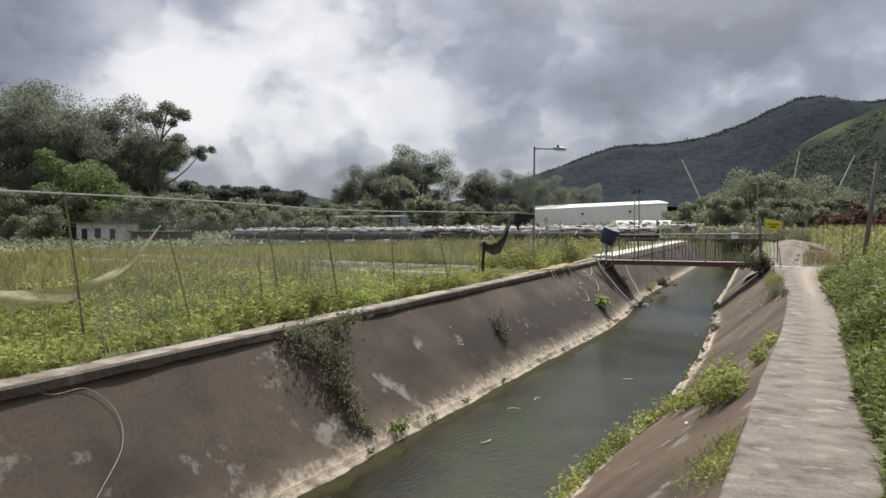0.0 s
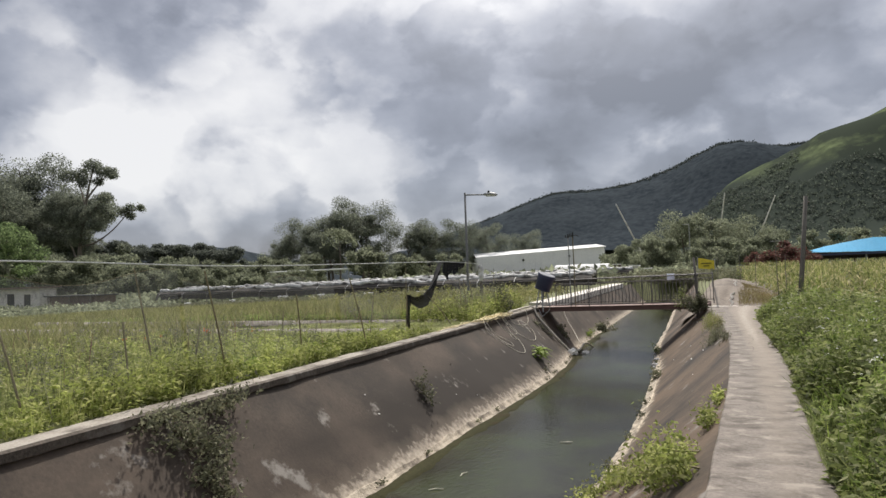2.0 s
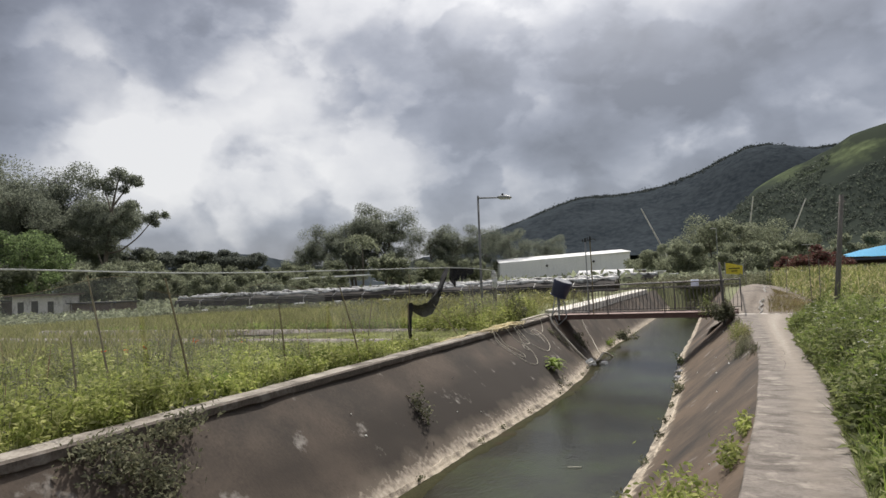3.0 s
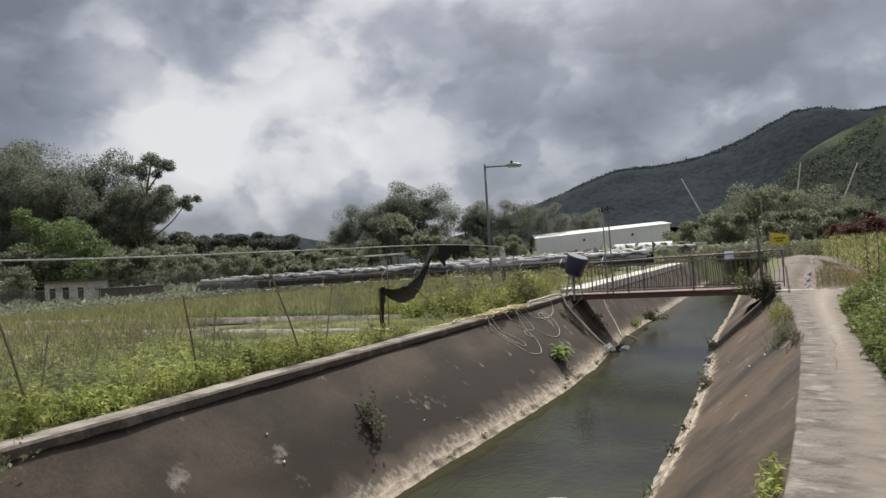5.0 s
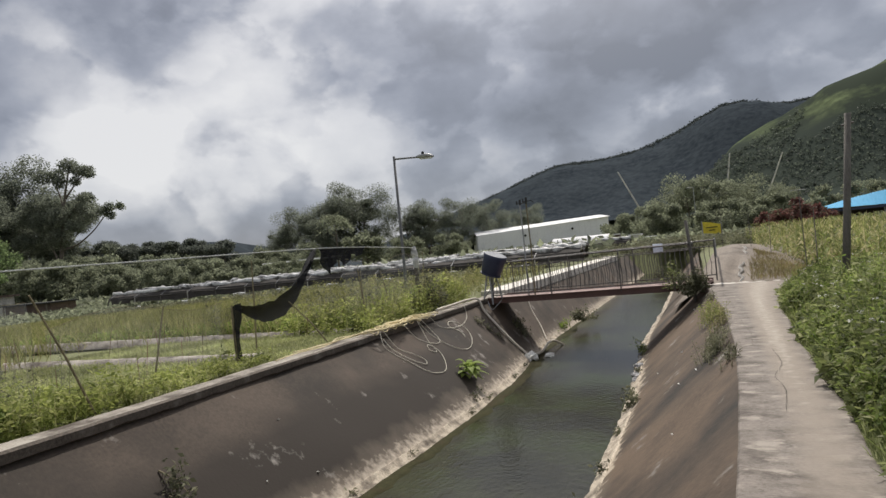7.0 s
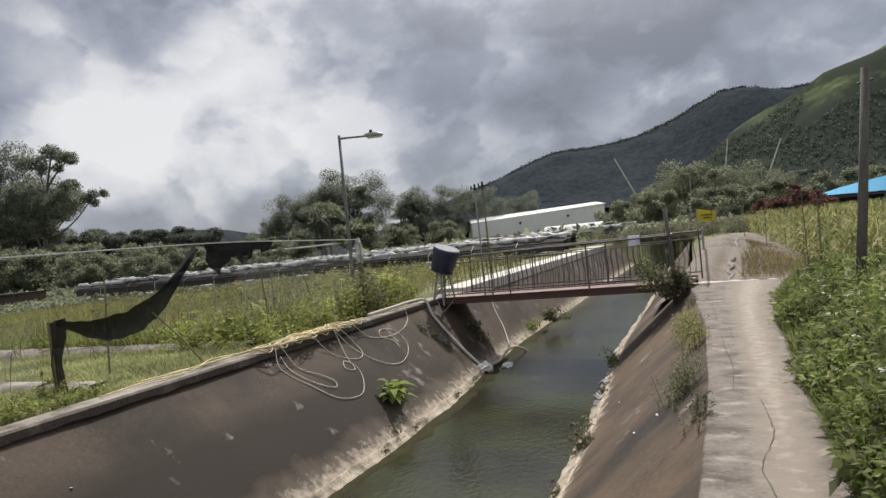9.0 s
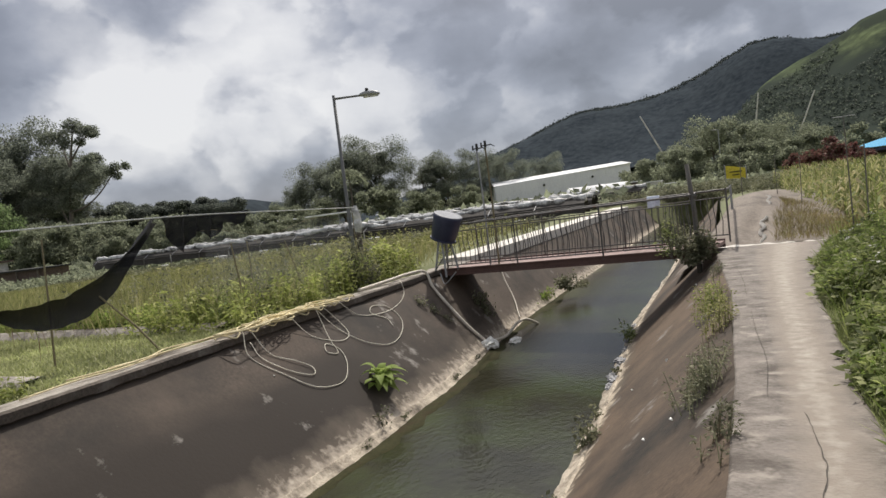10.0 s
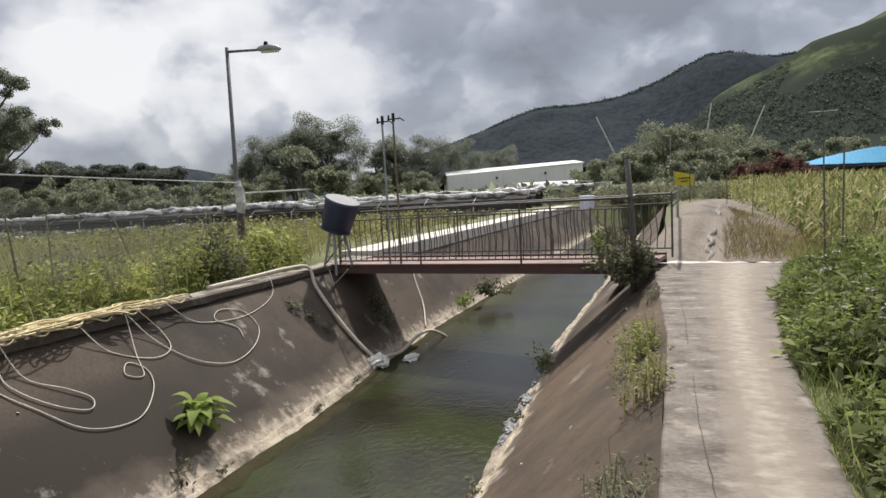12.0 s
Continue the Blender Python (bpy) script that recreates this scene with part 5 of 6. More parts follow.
def twin_poles():
    for dx, top in ((0.0, 2.82), (0.2, 2.88)):
        t = thing("thin_pole", (-4.58 + dx * .7, 30.95 + dx, 0.08), "thin pole with a dark fitting, tied to the bridge", "pole", "thin poles at the bridge")
        part("pole", tube([(0, 0, -0.1), (0.01, 0, 1.5), (-0.01, 0, top)], [0.024, 0.022, 0.02], 8), M["galv"] if dx == 0 else M["cane"], t)
        part("fitting", merge(tube([(-0.12, 0, top - 0.05), (0.12, 0, top - 0.05)], 0.014, 6), tube([(0, 0, top - 0.10), (0, 0, top + 0.06)], 0.03, 7), tube([(-0.1, 0, top - 0.08), (-0.1, 0, top + 0.03)], 0.02, 6),
                              tube([(0.12, 0, top - 0.03), (0.22, 0.02, top - 0.10)], 0.012, 5)), M["dark"], t)


def barrel_and_stand():
    s = thing("barrel_stand", (-5.68, 30.82, 0.05), "rough metal stand beside the bridge", "stand")
    for a, b in (((-.24, -.1, 0), (-.08, 0, .86)), ((.06, -.16, -.12), (-.02, -.02, .84)), ((.28, .1, 0.02), (.14, .06, .86)), ((-.05, .22, 0), (.06, .1, .84))):
        part("leg", tube([a, b], 0.026, 7), M["galv"], s)
    for z, w in ((0.24, .2), (0.46, .16), (0.66, .13)):
        part("rung", tube([(-w, -0.06, z), (w, -0.04, z + 0.02)], 0.014, 6), M["galv"], s)
    part("brace", tube([(-.2, -.1, .1), (.2, 0, .62)], 0.013, 6), M["steel"], s)
    part("brace", tube(smooth_line([(-0.1, -.15, -.02), (0.02, -.22, -.26), (.2, -.22, -.14), (.34, -.2, .0)], 5), 0.014, 6), M["galv"], s)
    b = thing("plastic_barrel", (-5.66, 30.82, 0.84), "dark blue plastic barrel upside down, tilted", "barrel")
    b.rotation_euler = (radians(7), radians(21), radians(8))
    b.scale = (1.12, 1.12, 1.12)
    part("body", lathe([(0.25, 0.0), (0.262, 0.015), (0.262, 0.05), (0.27, 0.06), (0.30, 0.42), (0.315, 0.50), (0.31, 0.53)], 32), M["barrel"], b, "", True)
    part("base", lathe([(0.31, 0.531), (0.305, 0.545), (0.26, 0.552), (0.02, 0.545)], 32), M["barrel_base"], b, "pale scuffed bottom of the barrel")
    part("rim", lathe([(0.27, -0.02), (0.285, -0.015), (0.285, 0.012), (0.27, 0.016)], 32), M["barrel"], b)


footbridge()
post_at_bridge()
twin_poles()
barrel_and_stand()


# ---------------------------------------------------------------- fence, lines and nets on the far bank
def fence_sticks():
    sticks = [(-7.0, 8.9, 1.98, 0.0, -0.25), (-7.05, 10.6, 1.45, -0.1, -0.35), (-7.4, 12.9, 1.85, 0.0, -0.4), (-7.2, 12.2, 1.1, 0.0, -0.1), (-6.55, 13.5, 1.78, 0.0, -0.5),
              (-6.4, 17.75, 1.57, 0.0, -0.75), (-6.9, 16.0, 1.3, 0.1, -0.3), (-7.3, 19.4, 1.2, 0.0, 0.35), (-7.3, 25.9, 1.4, 0.0, 0.0), (-6.45, 23.1, 0.95, -0.6, -0.5),
              (-6.8, 25.1, 1.42, -0.05, -0.1), (-7.4, 27.6, 1.3, 0.0, -0.5), (-7.0, 6.2, 1.9, 0.0, -0.2), (-7.6, 22.2, 1.8, 0.0, 0.1), (-8.2, 14.5, 0.9, 0.1, 0.1), (-9.0, 18.2, 0.85, 0.05, 0.1),
              (-6.9, 3.5, 1.95, 0.0, 0.1), (-7.2, 29.3, 1.7, 0.0, 0.1)]
    for x, y, h, dx, dy in sticks:
        t = thing("fence_stick", (x, y, 0.02), "thin dark leaning cane stake of the fence", "stake", "fence stakes")
        part("stake", tube([(0, 0, -0.1), (dx * .5 + .01, dy * .5, h * .5), (dx, dy, h)], [0.016, 0.014, 0.011], 6), M["cane"], t)


def line(name, pts, r, label, mat="wire"):
    o = Vector(pts[0])
    t = thing(name, o, label, "cord")
    part("cord", tube([Vector(p) - o for p in smooth_line(pts, 8)], r, 5), M[mat], t)


def cloth(name, rows, mat, parent, thick=0.006):
    """A draped sheet of cloth with two faces."""
    m = len(rows[0])
    vs = [Vector(p) for r in rows for p in r]
    back = [p + Vector((-thick, 0, thick * 0.3)) for p in vs]
    k, fs = len(vs), []
    for i in range(len(rows) - 1):
        for j in range(m - 1):
            q = (i * m + j, i * m + j + 1, (i + 1) * m + j + 1, (i + 1) * m + j)
            fs += [q, tuple(reversed([v + k for v in q]))]
    return part(name, (vs + back, fs), mat, parent, "", True)


def black_net():
    o = Vector((-6.92, 20.85, 0.1))
    t = thing("black_shade_net", o, "torn black shade net sagging from the fence line", "net")
    part("stake", tube([(0, 0, -0.15), (0.0, -0.02, 0.98)], 0.018, 6), M["cane"], t)
    # hanging end at the low stake
    rows = []
    for v in np.linspace(0, 1, 12):
        rows.append([(0.03 * math.sin(u * 9 + v * 3), -0.03 + u * 0.24 * (1 - 0.3 * v) + 0.02 * noise.noise((v * 9, u * 2, 3)) + 0.03 * math.sin(v * 8), 0.96 - 0.96 * v + 0.04 * u) for u in np.linspace(0, 1, 8)])
    cloth("hanging_end", rows, M["black_net"], t)
    # the long sagging sweep up to the line
    rows = []
    for u in np.linspace(0, 1, 40):
        y = 0.12 + u * 2.75
        top = 0.96 + 0.92 * u ** 2.2 - 0.13 * math.sin(math.pi * u)
        w = 0.10 + 0.27 * math.sin(math.pi * min(1, u * 1.12)) ** 0.8 + 0.05 * noise.noise((u * 7, 2, 2)) + 0.03 * noise.noise((u * 30, 2, 2))
        rows.append([(-0.1 * u - 0.14 * math.sin(v * 3.0) + 0.05 * noise.noise((u * 9, v * 5, 0)), y + 0.12 * v * (1 - u), top - w * v + 0.03 * noise.noise((u * 14, v * 3, 5))) for v in np.linspace(0, 1, 12)])
    cloth("sweep", rows, M["black_net"], t)
    # bunch hanging from the line
    rows = []
    for u in np.linspace(0, 1, 34):
        y = 3.0 + u * 1.9
        top = 1.86 + 0.02 * math.sin(u * 7)
        w = 0.06 + 0.52 * bell(u, 0.18, 0.15) + 0.36 * bell(u, 0.52, 0.13) + 0.16 * bell(u, 0.85, 0.14) + 0.04 * noise.noise((u * 25, 0, 0))
        rows.append([(-0.16 + 0.07 * math.sin(u * 40 + v * 2), y, top - w * v * (1 + 0.2 * noise.noise((u * 10, 1, 1)))) for v in np.linspace(0, 1, 9)])
    cloth("hanging_fold", rows, M["black_net"], t)


def pale_nets():
    o = Vector((-7.0, 10.0, 0.1))
    t = thing("bird_net", o, "pale yellowish bird net rolled and sagging", "net")
    line_pts = smooth_line([(0, 0.0, 1.50), (0, -0.42, 1.08), (0, -0.9, 0.86), (0, -1.46, 0.78), (0, -2.1, 0.80), (0, -3.4, 1.05)], 10)
    rows = []
    for i, p in enumerate(line_pts):
        w = 0.06 + 0.14 * min(1, i / 14)
        rows.append([(p.x + 0.03 * math.sin(v * 6 + i * .3), p.y - w * .7 * v, p.z - w * v + 0.012 * noise.noise((i * .4, v * 4, 0))) for v in np.linspace(0, 1, 6)])
    cloth("rolled_net", rows, M["pale_net"], t)
    # very thin net hanging between the stakes
    for y0, y1, z1 in ((9.0, 13.0, 1.75), (13.1, 17.4, 1.6), (17.6, 20.7, 1.2), (24.6, 28.8, 1.6)):
        rows = [[(-7.02 + 0.05 * math.sin(v * 5 + y), y, 0.15 + (z1 + 0.1 * math.sin(y * 2.1) - 0.15) * v) for v in np.linspace(0, 1, 6)] for y in np.linspace(y0, y1, 24)]
        u = thing("fence_net", (0, 0, 0), "thin see-through bird net on the fence", "net", "fence nets")
        part("edge_cord", tube([r[-1] for r in rows], 0.004, 5), M["cane"], u)
        part("edge_cord", tube([r[0] for r in rows], 0.004, 5), M["cane"], u)
        part("netting", ([p for r in rows for p in r], [(i * 6 + j, i * 6 + j + 1, i * 6 + j + 7, i * 6 + j + 6) for i in range(23) for j in range(5)]), M["thin_net"], u)


def cloth_on_rail():
    """A pale cloth hung over the far rail of the bridge."""
    o = Vector((-0.89, 31.83, 1.26))
    t = thing("hung_cloth", o, "pale blue cloth hung over the bridge rail", "cloth")
    rows = []
    for x in np.linspace(-0.135, 0.135, 12):
        x = float(x)
        k = 0.012 * math.sin(x * 45)
        y = -x * 0.144
        rows.append([(x, y - 0.035 + k * 1.5, -0.24 + 0.02 * math.sin(x * 20)), (x, y - 0.032 + k, -0.10), (x, y - 0.022, -0.01), (x, y, 0.006), (x, y + 0.024, -0.01), (x, y + 0.035 - k, -0.16)])
    cloth("sheet", rows, M["pale_blue"], t, 0.003)


def wrapped_post():
    t = thing("wrapped_post", (-8.42, 31.5, 0.0), "grey concrete post wrapped in pale net", "post")
    part("post", tube([(0, 0, -0.2), (0, 0, 1.75)], 0.075, 8), M["coping"], t)
    P = [(0.02 * math.sin(k), 0.02 * math.cos(k * 2), 1.2 + 0.12 * k) for k in range(7)]
    part("net_wrap", tube(P, [0.08, 0.10, 0.11, 0.10, 0.12, 0.10, 0.04], 10), M["sheet"], t)


fence_sticks()
line("fence_line", [(-7, -6, 1.95), (-7, 8.6, 1.97), (-7, 14.1, 1.88), (-7, 18.5, 1.91), (-7, 23.8, 1.96), (-7.1, 27, 1.90), (-8.42, 31.45, 1.88)], 0.011, "pale line strung along the top of the fence")
black_net()
pale_nets()
cloth_on_rail()
wrapped_post()


# ---------------------------------------------------------------- rope, hose and litter on the bank
def on_slope(y, f, proud=0.02):
    return slope_point(y, f, proud)


def rope_coil():
    o = Vector((-5.95, 25.2, LIP_Z))
    t = thing("rope_coil", o, "heap of yellow rope spilling over the coping", "rope")
    r = random.Random(4)
    for k in range(19):
        y0, y1 = 23.2 + r.uniform(0, 1.4), 25.4 + r.uniform(0, 1.5)
        if k < 3:
            y0 = 20.8 + k * .5
        x = -6.03 + 0.013 * k
        pts = [(x + r.uniform(-.15, .11), y0 + (y1 - y0) * i / 8 + r.uniform(-.05, .05), LIP_Z + 0.02 + 0.018 * (k % 5) + r.uniform(0, .02)) for i in range(9)]
        pts += [(x + 0.10, y1 + 0.10, LIP_Z + 0.03), (x + 0.04, y1 + 0.02, LIP_Z + 0.05), (x - .05, y1 - .5, LIP_Z + 0.06), (x + .03, y1 - 1.1, LIP_Z + .06)]
        part("strand", tube([Vector(p) - o for p in smooth_line(pts, 5)], 0.0105, 6), M["rope"], t, "", True)
    # bights on the coping
    for k in range(8):
        y = 23.4 + 0.42 * k
        pts = [(-5.97, y, LIP_Z + .06), (-5.86, y + .12, LIP_Z + .05), (-5.80, y + .3, LIP_Z - 0.02), (-5.84, y + .42, LIP_Z + .05), (-5.98, y + .35, LIP_Z + .07)]
        part("strand", tube([Vector(p) - o for p in smooth_line(pts, 6)], 0.0105, 6), M["rope"], t, "", True)
    # loops hanging down the slope: (y, f) along each
    loops = [[(23.9, 0), (23.75, .12), (24.0, .33), (24.3, .50), (24.85, .55), (25.3, .44), (25.45, .32), (25.3, .24), (25.15, .30), (25.35, .34), (25.5, .2), (25.7, 0)],
             [(24.0, 0.02), (23.92, .16), (24.15, .32), (24.45, .41), (24.58, .36), (24.42, .27), (24.12, .15), (24.05, 0)],
             [(25.0, 0), (25.2, .14), (25.65, .26), (26.0, .24), (26.1, .12), (25.9, 0)],
             [(25.7, 0), (25.9, .16), (26.2, .36), (26.7, .46), (27.3, .42), (27.75, .30), (27.75, .14), (27.35, .08), (27.1, .14), (27.35, .24), (27.3, .33)],
             [(26.4, 0), (26.7, .1), (27.1, .16), (27.7, .18), (28.3, .14), (28.75, .06), (28.8, 0)]]
    for lp in loops:
        pts = []
        for y, f in lp:
            if f <= 0.001:
                pts += [Vector((-5.98, y, LIP_Z + 0.03)), Vector((-5.85, y, LIP_Z + 0.02))] if not pts else [Vector((-5.85, y, LIP_Z + 0.02)), Vector((-5.98, y, LIP_Z + 0.03))]
            else:
                pts.append(on_slope(y, f, 0.022))
        part("loop", tube([p - o for p in smooth_line(pts, 7)], 0.0066, 6), M["pale_rope"], t, "pale loop lying on the slope", True)


def hoses():
    def hose(name, pts, r, label):
        o = Vector(pts[0])
        t = thing(name, o, label, "hose")
        part("hose", tube([Vector(p) - o for p in smooth_line(pts, 9)], r, 9), M["hose"], t, "", True)

    hose("hose", [(-6.15, 27.6, LIP_Z + .04), (-6.1, 28.6, LIP_Z + .06), (-6.0, 29.6, LIP_Z + .09), (-5.86, 30.05, LIP_Z + .04), on_slope(29.95, .12, .05), on_slope(29.8, .4, .05), on_slope(29.75, .7, .04), on_slope(29.8, .92, .05)],
         0.033, "thick cream hose running down the slope")
    hose("hose", [on_slope(29.85, .95, .08), (-4.25, 30.5, -1.5), (-4.2, 31.2, -1.36), (-4.2, 31.9, -1.40), (-4.02, 32.25, -1.58), (-3.95, 32.3, -1.7)], 0.034, "thick cream hose end bent into the water")
    hose("thin_hose", [(-5.6, 34.4, -0.10), on_slope(34.0, .35, .03), on_slope(33.4, .7, .03), on_slope(32.6, .96, .05)], 0.018, "thin pale hose down the slope under the bridge")


def cable():
    pts = [(-6.0, 7.4, LIP_Z + .02), on_slope(7.7, .02), on_slope(8.07, .04, .03), on_slope(8.25, .2), on_slope(8.14, .38), on_slope(7.75, .55), on_slope(7.3, .72)]
    line("thin_cable", pts, 0.003, "thin pale cable hanging in a loop on the slope", "hose")


def crumple(name, at, size, mat, label, cat, seed):
    bm = bmesh.new()
    bmesh.ops.create_icosphere(bm, subdivisions=3, radius=1)
    for v in bm.verts:
        k = 1 + 0.5 * noise.noise(v.co * 2.1 + Vector((seed, 0, 0))) + 0.25 * noise.noise(v.co * 5 + Vector((0, seed, 0)))
        v.co = Vector((v.co.x * size[0], v.co.y * size[1], max(v.co.z, -0.35) * size[2])) * k
    ob = part(name, bm, M[mat])
    ob.location = at
    return tagged(ob, label, cat)


def litter():
    crumple("plastic_bag", on_slope(29.75, .98, .06), (.19, .2, .15), "white_bag", "crumpled white plastic bag at the hose end", "bag", 1)
    crumple("plastic_bag", (-4.0, 30.4, WATER_Z + 0.02), (.13, .22, .05), "white_bag", "wet white plastic scrap at the waterline", "bag", 2)
    for i, (y, f) in enumerate(((26.9, 1.0), (27.2, .98), (27.5, 1.0), (27.9, .99), (28.2, .96), (28.5, 1.0), (29.2, .98), (30.0, .99), (30.8, .98), (31.4, .99))):
        p = slope_right_point(y, f, 0.03)
        crumple("wet_debris", p, (.06 + .02 * (i % 3), .16, .05), "rubbish", "wet plastic debris caught at the waterline", "debris", 10 + i)
    for i, (x, y) in enumerate(((-3.55, 14.4), (-3.4, 15.2), (-3.9, 9.5), (-2.2, 17.5), (-3.3, 12.6))):
        o = tagged(part("floating_twig", tube([(-.11, 0, 0), (0, .02, .008), (.12, -.02, 0)], [.006, .008, .004], 6), M["pale_rope"]), "pale twig floating on the water", "twig", "floating twigs")
        o.location, o.rotation_euler = (x, y, WATER_Z + 0.012), (0, 0, 0.5 + i)
    # pale paper scraps on the slopes
    r = random.Random(9)
    for i in range(22):
        y, f = r.uniform(6, 29), r.uniform(.25, .9)
        p = slope_point(y, f, .012) if i % 3 else slope_right_point(y + 3, f * .8, .012)
        s = r.uniform(.010, .024)
        o = tagged(part("scrap", ([(-s, -s, 0), (s, -s * .7, .01), (s * .8, s, 0), (-s * .7, s * .9, .012), (0, 0, .02)], [(0, 1, 4), (1, 2, 4), (2, 3, 4), (3, 0, 4)]), M["white_bag"]), "small pale scrap lying on the slope", "scrap", "scraps")
        o.location, o.rotation_euler = p, (0, 0.75 if i % 3 else -0.75, r.uniform(0, 3))


rope_coil()
hoses()
cable()
litter()


# ---------------------------------------------------------------- plants
def scatter(n, x0, x1, y0, y1, ground=0.0, fall=None):
    x, y = rng.uniform(x0, x1, n), rng.uniform(y0, y1, n)
    z = np.array([left_ground(a, b) for a, b in zip(x, y)]) if ground == "left" else np.full(n, float(ground))
    return np.stack([x, y, z], 1)


def patchy(P, scale, seed, keep=0.0):
    v = np.array([noise.noise((p[0] * scale, p[1] * scale, seed)) for p in P])
    return P[v > keep - rng.uniform(0, 0.5, len(P))], v


def field_left():
    # weeds behind the coping, mixed heights
    P = scatter(5200, -13, -6.28, 3.5, 18.4, "left")
    P, _ = patchy(P, 0.5, 3, -0.05)
    mound = np.clip(np.array([1 + 1.1 * noise.noise((p[0] * .8, p[1] * .8, 5)) + .5 * noise.noise((p[0] * 2, p[1] * 2, 8)) for p in P]), .35, 1.9)
    V = [stalk_plants(P, rng.uniform(.22, .42, len(P)) * mound, 0.085, 22, .5, 1.2)]
    P = scatter(1100, -7.4, -6.25, 3.5, 21, "left")
    V.append(stalk_plants(P, rng.uniform(.08, .34, len(P)), 0.075, 14, .4, .9))
    tagged(quads("bank_weeds", np.concatenate(V), M["leaf_bank"]), "thick yellowish green weeds behind the coping", "weeds", kind="stuff")
    P = scatter(420, -12, -6.4, 4, 18.8, "left")
    tagged(quads("dusty_weeds", stalk_plants(P, rng.uniform(.4, .85, len(P)), 0.055, 24, .3, 1.2), M["leaf_dusty"]), "taller dusty weeds with seed heads", "weeds", kind="stuff")
    P = scatter(9000, -15, -6.6, 24.8, 33, "left")
    tagged(quads("tall_grass", blade_quads(P, rng.uniform(.3, .85, len(P)), .014, .3), M["leaf_meadow"]), "tall loose grass round the fence bushes", "grass", kind="stuff")
    P = scatter(260, -12, -6.5, 24.8, 32, "left")
    tagged(quads("seed_weeds", stalk_plants(P, rng.uniform(.5, 1.15, len(P)), .08, 18, .3, 1.0), M["leaf_dusty"]), "tall dusty weeds with seed heads by the fence", "weeds", kind="stuff")
    P = scatter(520, -8.6, -6.35, 24.2, 31, "left")
    tagged(quads("fence_weeds", stalk_plants(P, rng.uniform(.2, .75, len(P)), .10, 18, .5, 1.1), M["leaf_bank"]), "leafy yellow-green weeds along the fence", "weeds", kind="stuff")
    P = scatter(120, -13, -6.5, 4, 24, "left")
    tagged(quads("dry_stalks", blade_quads(P, rng.uniform(.5, 1.0, len(P)), .012, .12), M["leaf_red"]), "thin dry brown stalks", "weeds", kind="stuff")
    # meadow grass further out
    P = scatter(105000, -46, -9, 5, 55, "left")
    P = P[(P[:, 0] < -12.5) | (P[:, 1] > 24.5) | (P[:, 1] < 17)]
    keep = np.array([noise.noise((p[0] * .25, p[1] * .25, 4)) for p in P]) > -0.35 + 0.2 * rng.random(len(P))
    P = P[keep]
    V = blade_quads(P, rng.uniform(.25, .68, len(P)) * np.interp(P[:, 1], [5, 30, 45, 56], [1, 1, .6, .4]), 0.026, 0.4)
    tagged(quads("meadow_grass", V, M["leaf_meadow"]), "tall yellow-green meadow grass", "grass", kind="stuff")
    P = scatter(13000, -13, -6.3, 4, 18.5, "left")
    tagged(quads("verge_grass", blade_quads(P, rng.uniform(.10, .34, len(P)), .012, .55), M["leaf_bank"]), "mixed grass among the weeds", "grass", kind="stuff")
    # low pale patch and raised beds
    P = scatter(30000, -13.5, -6.3, 18.2, 24.6, "left")
    tagged(quads("low_grass", blade_quads(P, rng.uniform(.04, .12, len(P)), .022, .5), M["leaf_low"]), "short pale green ground cover", "grass", kind="stuff")
    for y in (24.7, 21.5):
        rows = [[(x, y - .25, -0.02), (x, y - .1, 0.13 + .04 * noise.noise((x, y, 0))), (x, y + .15, .14), (x, y + .35, -.02)] for x in np.arange(-26, -6.6, .5)]
        tagged(sheet("garden_bed", rows, M["coping"]), "low pale earth ridge between the beds", "garden bed", kind="structure")
    P = scatter(1500, -24, -7.2, 24.9, 26.0, "left")
    tagged(quads("bed_plants", stalk_plants(P, rng.uniform(.2, .45, len(P)), .11, 10), M["leaf_weed"]), "green plants along the garden bed", "weeds", kind="stuff")
    # band of broad pale leaves before the tunnels
    P = scatter(1800, -46, -9, 47, 54, "left")
    tagged(quads("crop_band", stalk_plants(P, rng.uniform(.2, .45, len(P)), .2, 12, .6), M["leaf_dusty"]), "pale leafy crop before the tunnels", "crop", kind="stuff")
    P = scatter(420, -20, -7.0, 33, 44, "left")
    tagged(quads("bean_plants", stalk_plants(P, rng.uniform(.4, .95, len(P)), .14, 16, .5), M["leaf_meadow"]), "yellow-green bean plants", "crop", kind="stuff")
    P = scatter(16, -12, -8.5, 15.5, 18.5, "left") + np.array([0, 0, .45])
    P2 = np.concatenate([p + rng.normal(size=(5, 3)) * .025 for p in P])
    tagged(quads("marigold_flowers", leaf_quads(P2[:30], .06, .9, .5), M["orange"]), "few small orange flowers among the weeds", "flowers", kind="stuff")


